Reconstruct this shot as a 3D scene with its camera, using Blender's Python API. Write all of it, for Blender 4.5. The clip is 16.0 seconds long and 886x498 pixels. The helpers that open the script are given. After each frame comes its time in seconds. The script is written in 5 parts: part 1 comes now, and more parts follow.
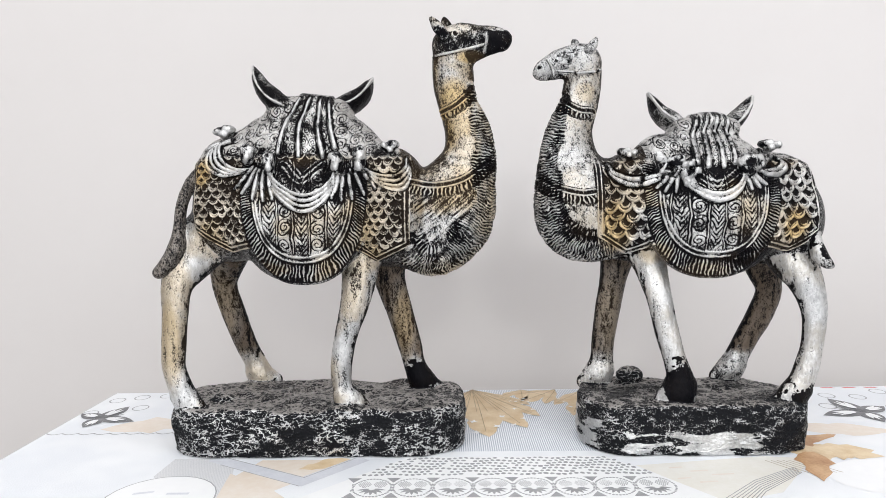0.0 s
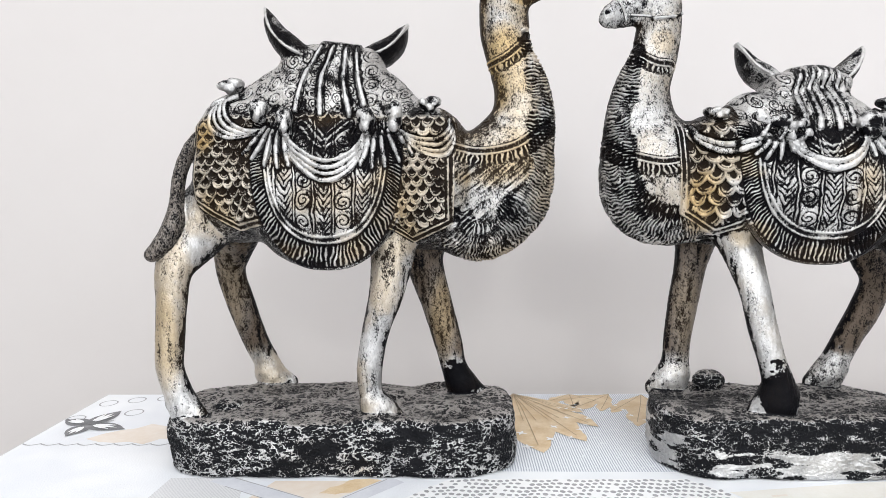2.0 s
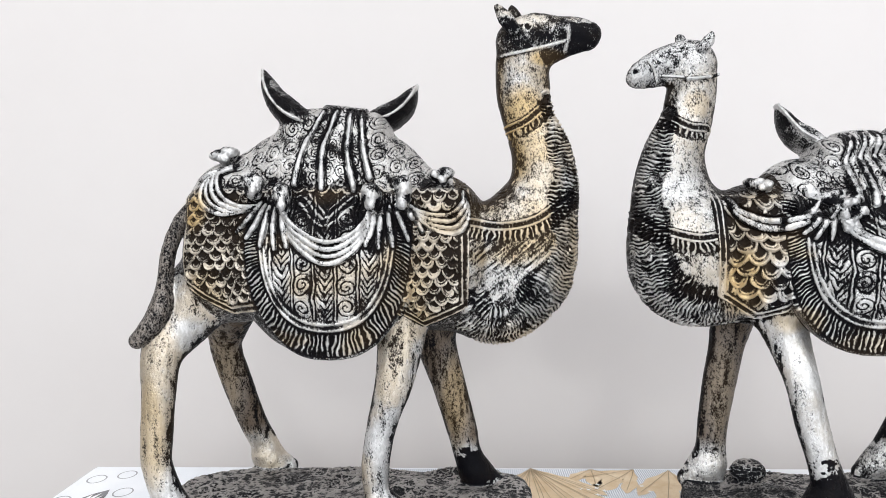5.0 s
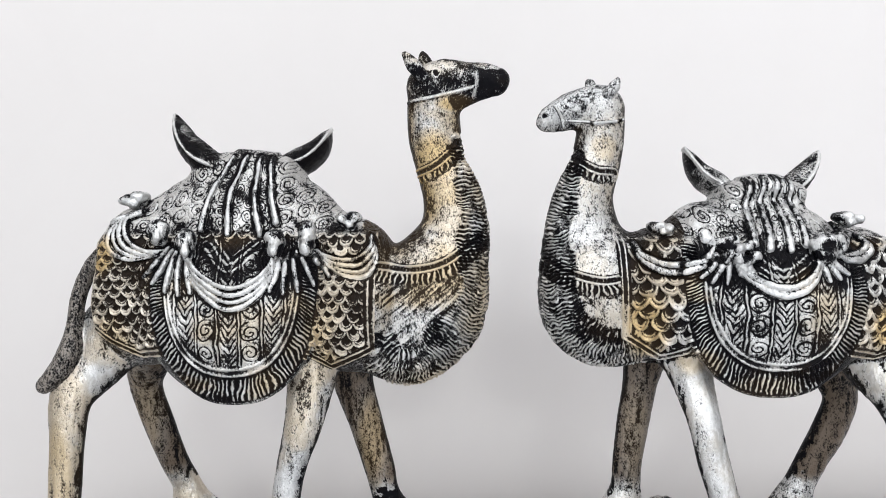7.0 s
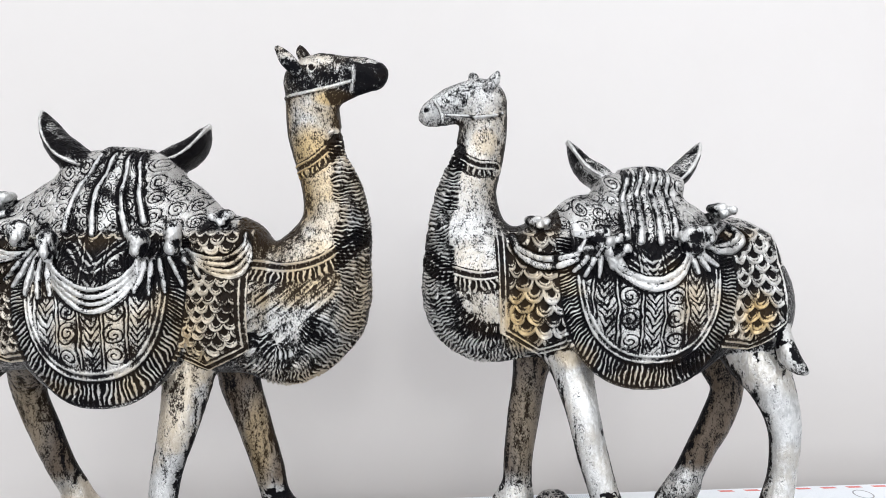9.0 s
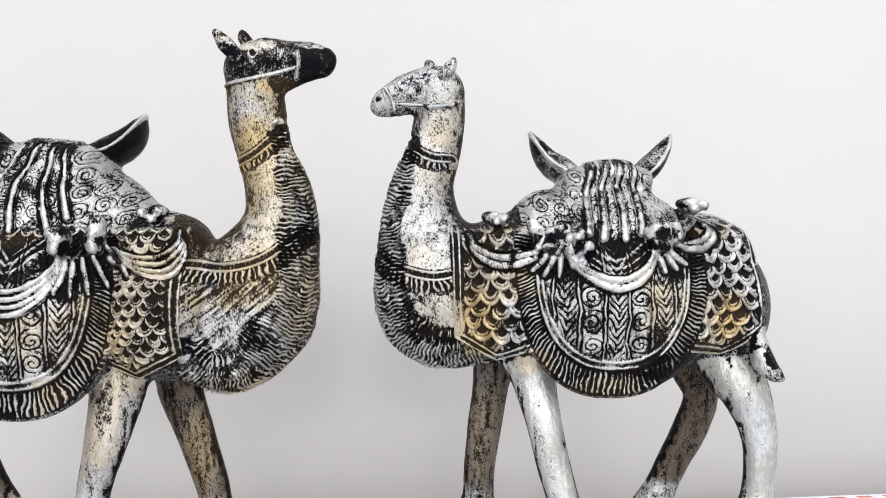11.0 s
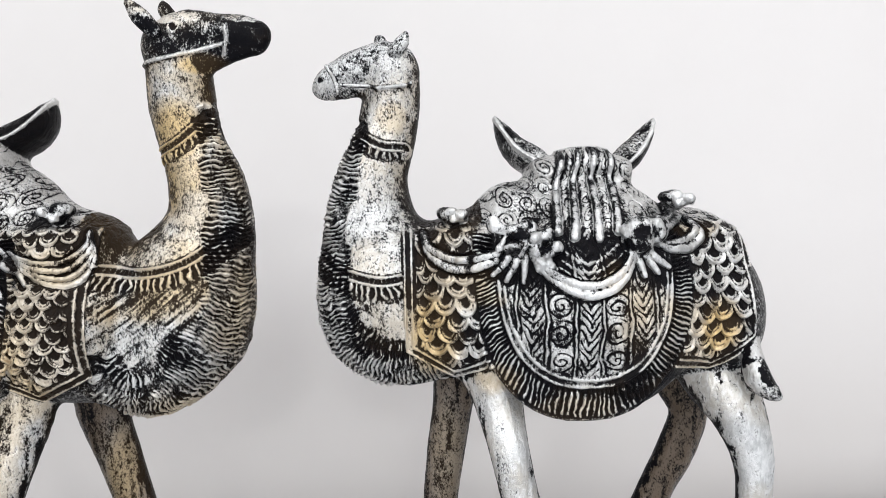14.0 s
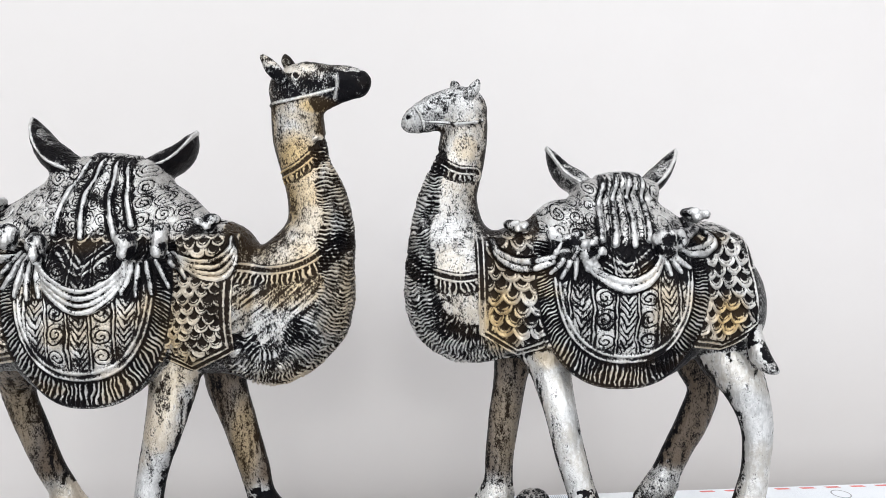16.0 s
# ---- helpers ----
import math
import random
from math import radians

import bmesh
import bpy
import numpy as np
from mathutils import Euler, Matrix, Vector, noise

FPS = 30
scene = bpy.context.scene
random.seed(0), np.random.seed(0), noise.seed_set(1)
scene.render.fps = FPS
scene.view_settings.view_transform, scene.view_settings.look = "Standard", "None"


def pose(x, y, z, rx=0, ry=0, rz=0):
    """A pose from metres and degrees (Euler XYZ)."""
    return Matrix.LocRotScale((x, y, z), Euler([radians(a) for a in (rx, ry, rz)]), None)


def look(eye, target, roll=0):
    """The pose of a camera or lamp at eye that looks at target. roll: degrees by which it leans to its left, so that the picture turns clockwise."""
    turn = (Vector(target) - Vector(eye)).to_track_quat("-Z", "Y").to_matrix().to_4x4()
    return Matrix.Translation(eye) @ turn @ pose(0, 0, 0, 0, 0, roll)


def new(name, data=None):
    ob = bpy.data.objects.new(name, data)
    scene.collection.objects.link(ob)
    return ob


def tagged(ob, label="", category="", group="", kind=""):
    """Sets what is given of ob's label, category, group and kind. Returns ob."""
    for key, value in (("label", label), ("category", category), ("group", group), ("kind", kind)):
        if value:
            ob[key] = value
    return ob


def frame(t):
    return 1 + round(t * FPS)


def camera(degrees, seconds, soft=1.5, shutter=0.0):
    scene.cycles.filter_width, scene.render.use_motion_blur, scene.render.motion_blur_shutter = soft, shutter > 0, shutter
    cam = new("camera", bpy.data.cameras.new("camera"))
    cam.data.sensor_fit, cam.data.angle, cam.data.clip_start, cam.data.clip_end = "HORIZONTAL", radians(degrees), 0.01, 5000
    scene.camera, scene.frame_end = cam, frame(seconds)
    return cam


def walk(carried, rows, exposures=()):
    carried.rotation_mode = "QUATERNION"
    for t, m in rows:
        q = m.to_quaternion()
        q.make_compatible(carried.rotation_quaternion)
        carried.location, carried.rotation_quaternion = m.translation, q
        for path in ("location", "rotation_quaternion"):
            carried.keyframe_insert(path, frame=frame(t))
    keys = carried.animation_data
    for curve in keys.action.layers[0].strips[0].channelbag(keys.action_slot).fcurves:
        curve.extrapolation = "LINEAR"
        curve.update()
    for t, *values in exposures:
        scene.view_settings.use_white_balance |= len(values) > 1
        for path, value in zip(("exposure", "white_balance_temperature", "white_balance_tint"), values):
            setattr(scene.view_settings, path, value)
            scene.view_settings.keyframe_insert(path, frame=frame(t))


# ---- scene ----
cam = camera(65, 16.0, soft=0.75)
PATH = [
    (0, (0.1000, 0.1146, 0.1802), (0.0866, 1.1122, 0.1130), -0.75),
    (0.5, (0.0892, 0.1405, 0.1672), (0.0732, 1.1375, 0.0910), -0.54),
    (1, (0.0830, 0.1632, 0.1641), (0.0608, 1.1604, 0.0937), -0.74),
    (1.5, (0.0766, 0.1797, 0.1670), (0.0519, 1.1771, 0.0990), -0.44),
    (2, (0.0732, 0.1978, 0.1659), (0.0498, 1.1947, 0.0902), -0.48),
    (2.5, (0.0669, 0.2151, 0.1676), (0.0350, 1.2114, 0.0882), -0.73),
    (3, (0.0640, 0.2289, 0.1721), (0.0255, 1.2249, 0.0912), -1.03),
    (3.5, (0.0638, 0.2345, 0.1790), (0.0225, 1.2310, 0.1057), -0.58),
    (4, (0.0631, 0.2345, 0.1902), (0.0258, 1.2321, 0.1312), -0.43),
    (4.2, (0.0637, 0.2359, 0.1929), (0.0268, 1.2335, 0.1335), -0.43),
    (6.3, (0.0935, 0.2385, 0.2181), (0.0693, 1.2373, 0.1739), -0.55),
    (6.5, (0.0993, 0.2358, 0.2197), (0.0788, 1.2347, 0.1787), -0.41),
    (7, (0.1136, 0.2353, 0.2186), (0.0965, 1.2344, 0.1800), -0.65),
    (7.5, (0.1282, 0.2332, 0.2189), (0.1180, 1.2325, 0.1811), -0.96),
    (8, (0.1394, 0.2427, 0.2139), (0.1427, 1.2420, 0.1751), -0.99),
    (8.5, (0.1585, 0.2472, 0.2145), (0.1726, 1.2461, 0.1703), -1.56),
    (9, (0.1670, 0.2394, 0.2175), (0.1861, 1.2382, 0.1728), -1.41),
    (9.2, (0.1659, 0.2348, 0.2182), (0.1835, 1.2337, 0.1744), -1.58),
    (11.3, (0.1946, 0.2755, 0.2124), (0.2272, 1.2743, 0.1756), -1.28),
    (11.5, (0.1977, 0.2833, 0.2153), (0.2322, 1.2821, 0.1797), -1.10),
    (12, (0.2025, 0.3039, 0.2133), (0.2389, 1.3024, 0.1719), -1.42),
    (12.5, (0.2101, 0.3164, 0.2210), (0.2522, 1.3145, 0.1771), -1.63),
    (13, (0.2147, 0.3172, 0.2235), (0.2545, 1.3155, 0.1805), -1.89),
    (13.5, (0.2148, 0.3148, 0.2181), (0.2576, 1.3130, 0.1766), -1.69),
    (14, (0.2110, 0.3089, 0.2151), (0.2462, 1.3069, 0.1630), -1.88),
    (14.5, (0.2052, 0.2839, 0.2153), (0.2362, 1.2824, 0.1709), -1.69),
    (15, (0.1967, 0.2700, 0.2142), (0.2259, 1.2688, 0.1756), -1.68),
    (15.5, (0.1874, 0.2544, 0.2120), (0.2151, 1.2535, 0.1797), -1.58),
    (16, (0.1753, 0.2294, 0.2152), (0.2002, 1.2285, 0.1814), -1.44),
]
EXPOSURES = [(0, -0.15, 6310, 9), (3, -0.02, 6300, 9), (4, 0.0, 6290, 9), (6.5, -0.05, 6170, 8), (9, -0.04, 6170, 8), (11.5, -0.06, 6230, 8), (16, -0.05, 6200, 8)]
walk(cam, [(t, look(eye, target, roll)) for t, eye, target, roll in PATH], EXPOSURES)

# ---- light: a bright room, with an unseen lamp high on the wall behind the camera and two added fills, frontal and overhead ----
world = bpy.data.worlds.new("room_air")
scene.world = world
world.use_nodes = True
world.node_tree.nodes["Background"].inputs[0].default_value = (0.95, 0.97, 1.0, 1)
world.node_tree.nodes["Background"].inputs[1].default_value = 0.3


def area_lamp(name, at, aim, wide, high, watts, colour):
    data = bpy.data.lights.new(name, "AREA")
    data.shape, data.size, data.size_y, data.energy, data.color = "RECTANGLE", wide, high, watts, colour
    ob = new(name, data)
    ob.matrix_world = look(at, aim)
    return ob


area_lamp("wall_lamp", (0.38, -2.1, 1.08), (0.12, 0.64, 0.15), 0.30, 0.14, 8, (1.0, 0.985, 0.96))
# added soft fill from the front, to lift the wall behind the figurines
area_lamp("south_fill", (0.15, -2.36, 0.75), (0.15, 0.7, 0.3), 4.1, 1.8, 74, (0.98, 0.99, 1.0))
# added overhead fill that stands in for the room's diffuse light
area_lamp("ceiling_fill", (0.15, -0.75, 1.93), (0.15, -0.74, 0.0), 3.8, 2.5, 67, (0.985, 0.99, 1.0))


# ---- materials ----
def material(name, rough=0.6, metal=0.0):
    mat = bpy.data.materials.new(name)
    mat.use_nodes = True
    nt = mat.node_tree
    b = nt.nodes["Principled BSDF"]
    b.inputs["Roughness"].default_value = rough
    b.inputs["Metallic"].default_value = metal
    return mat, nt, b


def node(nt, kind, **values):
    n = nt.nodes.new(kind)
    for key, value in values.items():
        if key in n.inputs:
            n.inputs[key].default_value = value
    return n


def math_node(nt, op, a, b=None, clamp=False):
    n = nt.nodes.new("ShaderNodeMath")
    n.operation, n.use_clamp = op, clamp
    for i, x in enumerate((a, b)):
        if x is None:
            continue
        if isinstance(x, (int, float)):
            n.inputs[i].default_value = x
        else:
            nt.links.new(x, n.inputs[i])
    return n.outputs[0]


def mix_colour(nt, fac, a, b):
    n = nt.nodes.new("ShaderNodeMix")
    n.data_type = "RGBA"
    for socket, x in ((n.inputs[0], fac), (n.inputs[6], a), (n.inputs[7], b)):
        if isinstance(x, (int, float)):
            socket.default_value = x
        elif isinstance(x, tuple):
            socket.default_value = (*x, 1)
        else:
            nt.links.new(x, socket)
    return n.outputs[2]


def coords(nt, scale=(1, 1, 1)):
    tc = nt.nodes.new("ShaderNodeTexCoord")
    mp = node(nt, "ShaderNodeMapping", Scale=scale)
    nt.links.new(tc.outputs["Object"], mp.inputs["Vector"])
    return mp.outputs[0]


def noise_node(nt, vec, scale, detail=4, rough=0.6, distortion=0.0):
    n = node(nt, "ShaderNodeTexNoise", Scale=scale, Detail=detail, Roughness=rough, Distortion=distortion)
    nt.links.new(vec, n.inputs["Vector"])
    return n.outputs["Fac"]


def ramp(nt, fac, lo, hi):
    n = nt.nodes.new("ShaderNodeMapRange")
    n.interpolation_type = "SMOOTHSTEP"
    nt.links.new(fac, n.inputs[0])
    n.inputs[1].default_value, n.inputs[2].default_value = lo, hi
    return n.outputs[0]


def bump(nt, b, height, strength, distance):
    n = node(nt, "ShaderNodeBump", Strength=strength, Distance=distance)
    nt.links.new(height, n.inputs["Height"])
    nt.links.new(n.outputs[0], b.inputs["Normal"])


def mottled(name, dark, light, scale, rough=0.6, relief=0.0002, detail=5):
    """A surface of two close tones in soft patches, with a fine grain."""
    mat, nt, b = material(name, rough)
    vec = coords(nt)
    big, fine = noise_node(nt, vec, scale, 3), noise_node(nt, vec, scale * 14, detail)
    both = math_node(nt, "ADD", math_node(nt, "MULTIPLY", big, 0.65), math_node(nt, "MULTIPLY", fine, 0.35))
    nt.links.new(mix_colour(nt, ramp(nt, both, 0.3, 0.7), dark, light), b.inputs["Base Color"])
    if relief:
        bump(nt, b, fine, 0.4, relief)
    return mat


def antique_resin():
    """Black resin rubbed pale over the raised parts, with old gold and umber washes; form shade is painted in too."""
    mat, nt, b = material("antique_painted_resin", 0.42)
    vec = coords(nt)

    def attr(name):
        n = nt.nodes.new("ShaderNodeAttribute")
        n.attribute_name = name
        return n.outputs["Fac"]

    fine = noise_node(nt, coords(nt, (1, 1, 0.7)), 1150, 3, 0.7)
    mid = noise_node(nt, coords(nt, (1, 1, 0.55)), 430, 4, 0.65, 0.4)
    big = noise_node(nt, vec, 38, 3)
    body = math_node(nt, "ADD", attr("paint_shade"), math_node(nt, "MULTIPLY", math_node(nt, "SUBTRACT", attr("ridge"), 0.5), 1.15))
    grain = math_node(nt, "ADD", math_node(nt, "MULTIPLY", math_node(nt, "SUBTRACT", fine, 0.5), 1.25), math_node(nt, "MULTIPLY", math_node(nt, "SUBTRACT", mid, 0.5), 0.7))
    cover = ramp(nt, math_node(nt, "ADD", body, grain), 0.37, 0.74)
    pale = mix_colour(nt, ramp(nt, math_node(nt, "ADD", math_node(nt, "MULTIPLY", big, 0.5), math_node(nt, "MULTIPLY", mid, 0.5)), 0.4, 0.6), (0.70, 0.695, 0.69), (0.45, 0.45, 0.45))
    gilt = math_node(nt, "MULTIPLY", attr("gilt"), ramp(nt, math_node(nt, "ADD", mid, attr("gilt")), 0.35, 0.9), True)
    pale = mix_colour(nt, gilt, pale, (0.55, 0.39, 0.17))
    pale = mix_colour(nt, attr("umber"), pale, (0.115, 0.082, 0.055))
    dark = mix_colour(nt, fine, (0.002, 0.002, 0.003), (0.006, 0.006, 0.008))
    dark = mix_colour(nt, attr("stone"), dark, (0.011, 0.0115, 0.0135))
    dark = mix_colour(nt, math_node(nt, "MULTIPLY", gilt, 0.35), dark, (0.09, 0.055, 0.022))
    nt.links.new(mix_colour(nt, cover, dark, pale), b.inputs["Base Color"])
    rough = math_node(nt, "ADD", 0.28, math_node(nt, "MULTIPLY", cover, 0.06))
    nt.links.new(rough, b.inputs["Roughness"])
    plain = math_node(nt, "SUBTRACT", 0.8, math_node(nt, "MULTIPLY", attr("umber"), 0.6))
    nt.links.new(math_node(nt, "MULTIPLY", cover, plain), b.inputs["Metallic"])
    shine = math_node(nt, "ADD", 0.05, math_node(nt, "MULTIPLY", cover, 0.45))
    nt.links.new(shine, b.inputs["Specular IOR Level"])
    bump(nt, b, math_node(nt, "ADD", fine, math_node(nt, "MULTIPLY", mid, 1.2)), 0.45, 0.0010)
    return mat


RESIN = antique_resin()
WALL = mottled("cream_wall_paint", (0.682, 0.648, 0.636), (0.700, 0.668, 0.656), 1.4, 0.75, 0.0003)
PLAIN = mottled("plain_beige_paint", (0.48, 0.465, 0.45), (0.54, 0.525, 0.51), 2.0, 0.8, 0.0)
FLOOR = mottled("beige_floor_tile", (0.28, 0.26, 0.24), (0.36, 0.34, 0.32), 3.0, 0.35, 0.0)
WOOD = mottled("brown_table_wood", (0.12, 0.07, 0.04), (0.22, 0.13, 0.08), 9.0, 0.5, 0.0)


def link(name, mesh, mats, parent=None, label=""):
    ob = new(name, mesh)
    for m in mats if isinstance(mats, (list, tuple)) else (mats,):
        ob.data.materials.append(m)
    if parent is not None:
        ob.parent = parent
    return tagged(ob, label)


def part(name, bm, mat, parent=None, label=""):
    mesh = bpy.data.meshes.new(name)
    bm.normal_update()
    bm.to_mesh(mesh)
    bm.free()
    return link(name, mesh, mat, parent, label)


def box(lo, hi, bevel=0.0):
    bm = bmesh.new()
    bmesh.ops.create_cube(bm, size=1)
    for v in bm.verts:
        v.co = Vector([(a + b) / 2 + c * (b - a) for a, b, c in zip(lo, hi, v.co)])
    if bevel:
        bmesh.ops.bevel(bm, geom=bm.edges, offset=bevel, segments=2, affect="EDGES")
    return bm


# ---- the room ----
FLOOR_Z, CEIL_Z, BACK_Y = -0.76, 1.95, 0.95
SETTING = [
    ("wall_north", (-2.0, BACK_Y, FLOOR_Z), (2.3, BACK_Y + 0.12, CEIL_Z), WALL, "smooth cream painted wall behind the table", "wall"),
    ("wall_west", (-2.12, -2.4, FLOOR_Z), (-2.0, BACK_Y + 0.12, CEIL_Z), PLAIN, "plain beige painted side wall", "wall"),
    ("wall_east", (2.3, -2.4, FLOOR_Z), (2.42, BACK_Y + 0.12, CEIL_Z), PLAIN, "plain beige painted side wall", "wall"),
    ("wall_south", (-2.12, -2.52, FLOOR_Z), (2.42, -2.4, CEIL_Z), PLAIN, "plain beige painted wall behind the viewer", "wall"),
    ("floor", (-2.12, -2.52, FLOOR_Z - 0.1), (2.42, BACK_Y + 0.12, FLOOR_Z), FLOOR, "beige tiled floor of the room", "floor"),
    ("ceiling", (-2.12, -2.52, CEIL_Z), (2.42, BACK_Y + 0.12, CEIL_Z + 0.1), PLAIN, "plain beige ceiling", "ceiling"),
]
for name, lo, hi, mat, label, category in SETTING:
    tagged(part(name, box(lo, hi), mat), label, category, kind="structure")


# ---- the figurines: a solid body from rounded limbs, meshed on a fine grid, then carved ----
STEP = 0.85  # millimetres between grid points
BLOCK = 8
CELL = STEP * BLOCK


def smooth_step(lo, hi, x):
    t = np.clip((x - lo) / (hi - lo), 0, 1)
    return t * t * (3 - 2 * t)


def ridge_at(x, at, wide):
    return np.exp(-((x - at) / wide) ** 2)


TABLE = np.random.default_rng(7).random(1 << 18).astype(np.float32)


def lattice(p, seed=0):
    """Smooth noise from 0 to 1 on a lattice of unit cells that repeats after 64."""
    i = np.floor(p).astype(np.int32)
    f = (p - i).astype(np.float32)
    f = f * f * (3 - 2 * f)
    i += np.array((seed * 17, seed * 29, seed * 41), np.int32)
    x, y, z = ((i[:, k] & 63) for k in range(3))
    x1, y1, z1 = ((i[:, k] + 1 & 63) for k in range(3))
    at = lambda a, b, c: TABLE[(a << 12) | (b << 6) | c]
    fx, fy, fz = f.T
    row = lambda b, c: at(x, b, c) * (1 - fx) + at(x1, b, c) * fx
    sheet = lambda c: row(y, c) * (1 - fy) + row(y1, c) * fy
    return sheet(z) * (1 - fz) + sheet(z1) * fz


def fractal(u, v, z, su, sv, sz, seed=0):
    p = np.stack((u / su, v / sv, z / sz), 1).astype(np.float32)
    return 0.6 * lattice(p, seed) + 0.28 * lattice(p * 2.1 + 7, seed + 1) + 0.12 * lattice(p * 4.3 + 3, seed + 2)


def spline(points, every=3.0):
    """A smooth line through points, resampled."""
    p = np.array(points, float)
    if len(p) < 3:
        n = max(2, int(np.linalg.norm(p[-1] - p[0]) / every) + 1)
        return p[0] + (p[-1] - p[0]) * np.linspace(0, 1, n)[:, None]
    q = np.vstack((2 * p[0] - p[1], p, 2 * p[-1] - p[-2]))
    out = []
    for a, b, c, d in zip(q, q[1:], q[2:], q[3:]):
        n = max(2, int(np.linalg.norm((c - b)[:2]) / every) + 1)
        t = np.linspace(0, 1, n, endpoint=False)[:, None]
        out.append(0.5 * (2 * b + (c - a) * t + (2 * a - 5 * b + 4 * c - d) * t * t + (3 * b - a - 3 * c + d) * t ** 3))
    return np.vstack((*out, p[-1:]))


def limb(points, flat=1.0, every=6.0):
    """A round limb along (u, z, v, radius) points; flat squeezes it sideways."""
    line = spline(points, every).astype(np.float32)
    return rod(line, flat)


def rod(line, flat=1.0):
    a, r = line[:, (0, 2, 1)], line[:, 3]

    def far(p):
        best = np.full(len(p), 1e3, np.float32)
        for i in range(len(a) - 1):
            d = a[i + 1] - a[i]
            w = p - a[i]
            t = np.clip(w @ (d / max(d @ d, 1e-9)), 0, 1)
            x, y, z = w[:, 0] - t * d[0], (w[:, 1] - t * d[1]) / flat, w[:, 2] - t * d[2]
            np.minimum(best, np.sqrt(x * x + y * y + z * z) - (r[i] + (r[i + 1] - r[i]) * t), out=best)
        return best

    reach = r.max() * max(1, flat)
    return far, a.min(0) - reach, a.max(0) + reach


def ball(c):
    """An ellipsoid (u, z, v, ru, rz, rv)."""
    o, r = np.array((c[0], c[2], c[1]), np.float32), np.array((c[3], c[5], c[4]), np.float32)

    def far(p):
        q = (p - o) / r
        k0 = np.sqrt((q * q).sum(1))
        k1 = np.sqrt(((q / r) ** 2).sum(1)) + 1e-9
        return k0 * (k0 - 1) / k1

    return far, o - r, o + r


def plinth(u0, u1, v0, v1, top, corner):
    """The rocky foot: a rounded slab with rough, bellied sides."""
    c = np.array(((u0 + u1) / 2, (v0 + v1) / 2))
    half = np.array(((u1 - u0) / 2, (v1 - v0) / 2))

    def far(p):
        x, y, z = p.T
        rough = 1.5 * np.sin(x / 7.3 + np.sin(z / 5.1)) + 1.3 * np.sin(y / 6.1 + x / 15 + 1.7) + 0.9 * np.sin(x / 3.9 + z / 4.2 + y / 9)
        belly = 1.6 * np.sin(np.clip(p[:, 2] / top, 0, 1) * 3.1) - 1.5
        q = np.abs(p[:, :2] - c) - half + corner
        side = np.sqrt((np.maximum(q, 0) ** 2).sum(1)) + np.minimum(q.max(1), 0) - corner - belly + rough * 0.55
        up = z - top + 0.9 * np.sin(x / 11 + np.sin(y / 9)) + 0.8 * np.sin(y / 8 - x / 17) + 0.5 * np.sin(x / 4.7 + y / 5.9)
        edge = np.maximum(side + 3, 0) ** 2 + np.maximum(up + 3, 0) ** 2
        d = np.minimum(np.maximum(side + 3, up + 3), 0) + np.sqrt(edge) - 3
        return np.maximum(d, -p[:, 2])

    return far, np.array((u0 - 5, v0 - 5, -2)), np.array((u1 + 5, v1 + 5, top + 6))


def apron(cx, zt, a, b, front):
    """The saddle cloth: a thick, round-bottomed flap that bends round the flank."""
    def far(p):
        x, y, z = p.T
        q = (np.abs((x - cx) / a) ** 2.4 + (np.maximum(zt - z, 0) / b) ** 2.4) ** (1 / 2.4)
        out = np.maximum((q - 1) * 0.5 * (a + b), z - zt - 4)
        slab = np.abs(y - (front - 5 - 7 * ((x - cx) / a) ** 2)) - 3.2
        return np.minimum(np.maximum(out, slab), 0) + np.sqrt(np.maximum(out, 0) ** 2 + np.maximum(slab, 0) ** 2) - 1.2

    return far, np.array((cx - a - 2, front - 20, zt - b - 2)), np.array((cx + a + 2, front + 2, zt + 6))


def melt(a, b, k):
    if k <= 0:
        return np.minimum(a, b)
    h = np.clip(0.5 + 0.5 * (b - a) / k, 0, 1)
    return b + (a - b) * h - k * h * (1 - h)


def field(solids, p):
    d = np.full(len(p), 60.0)
    for (far, lo, hi), k, _ in solids:
        near = np.all((p > lo - k - 4) & (p < hi + k + 4), 1)
        if near.any():
            d[near] = melt(d[near], far(p[near]), k)
    return d


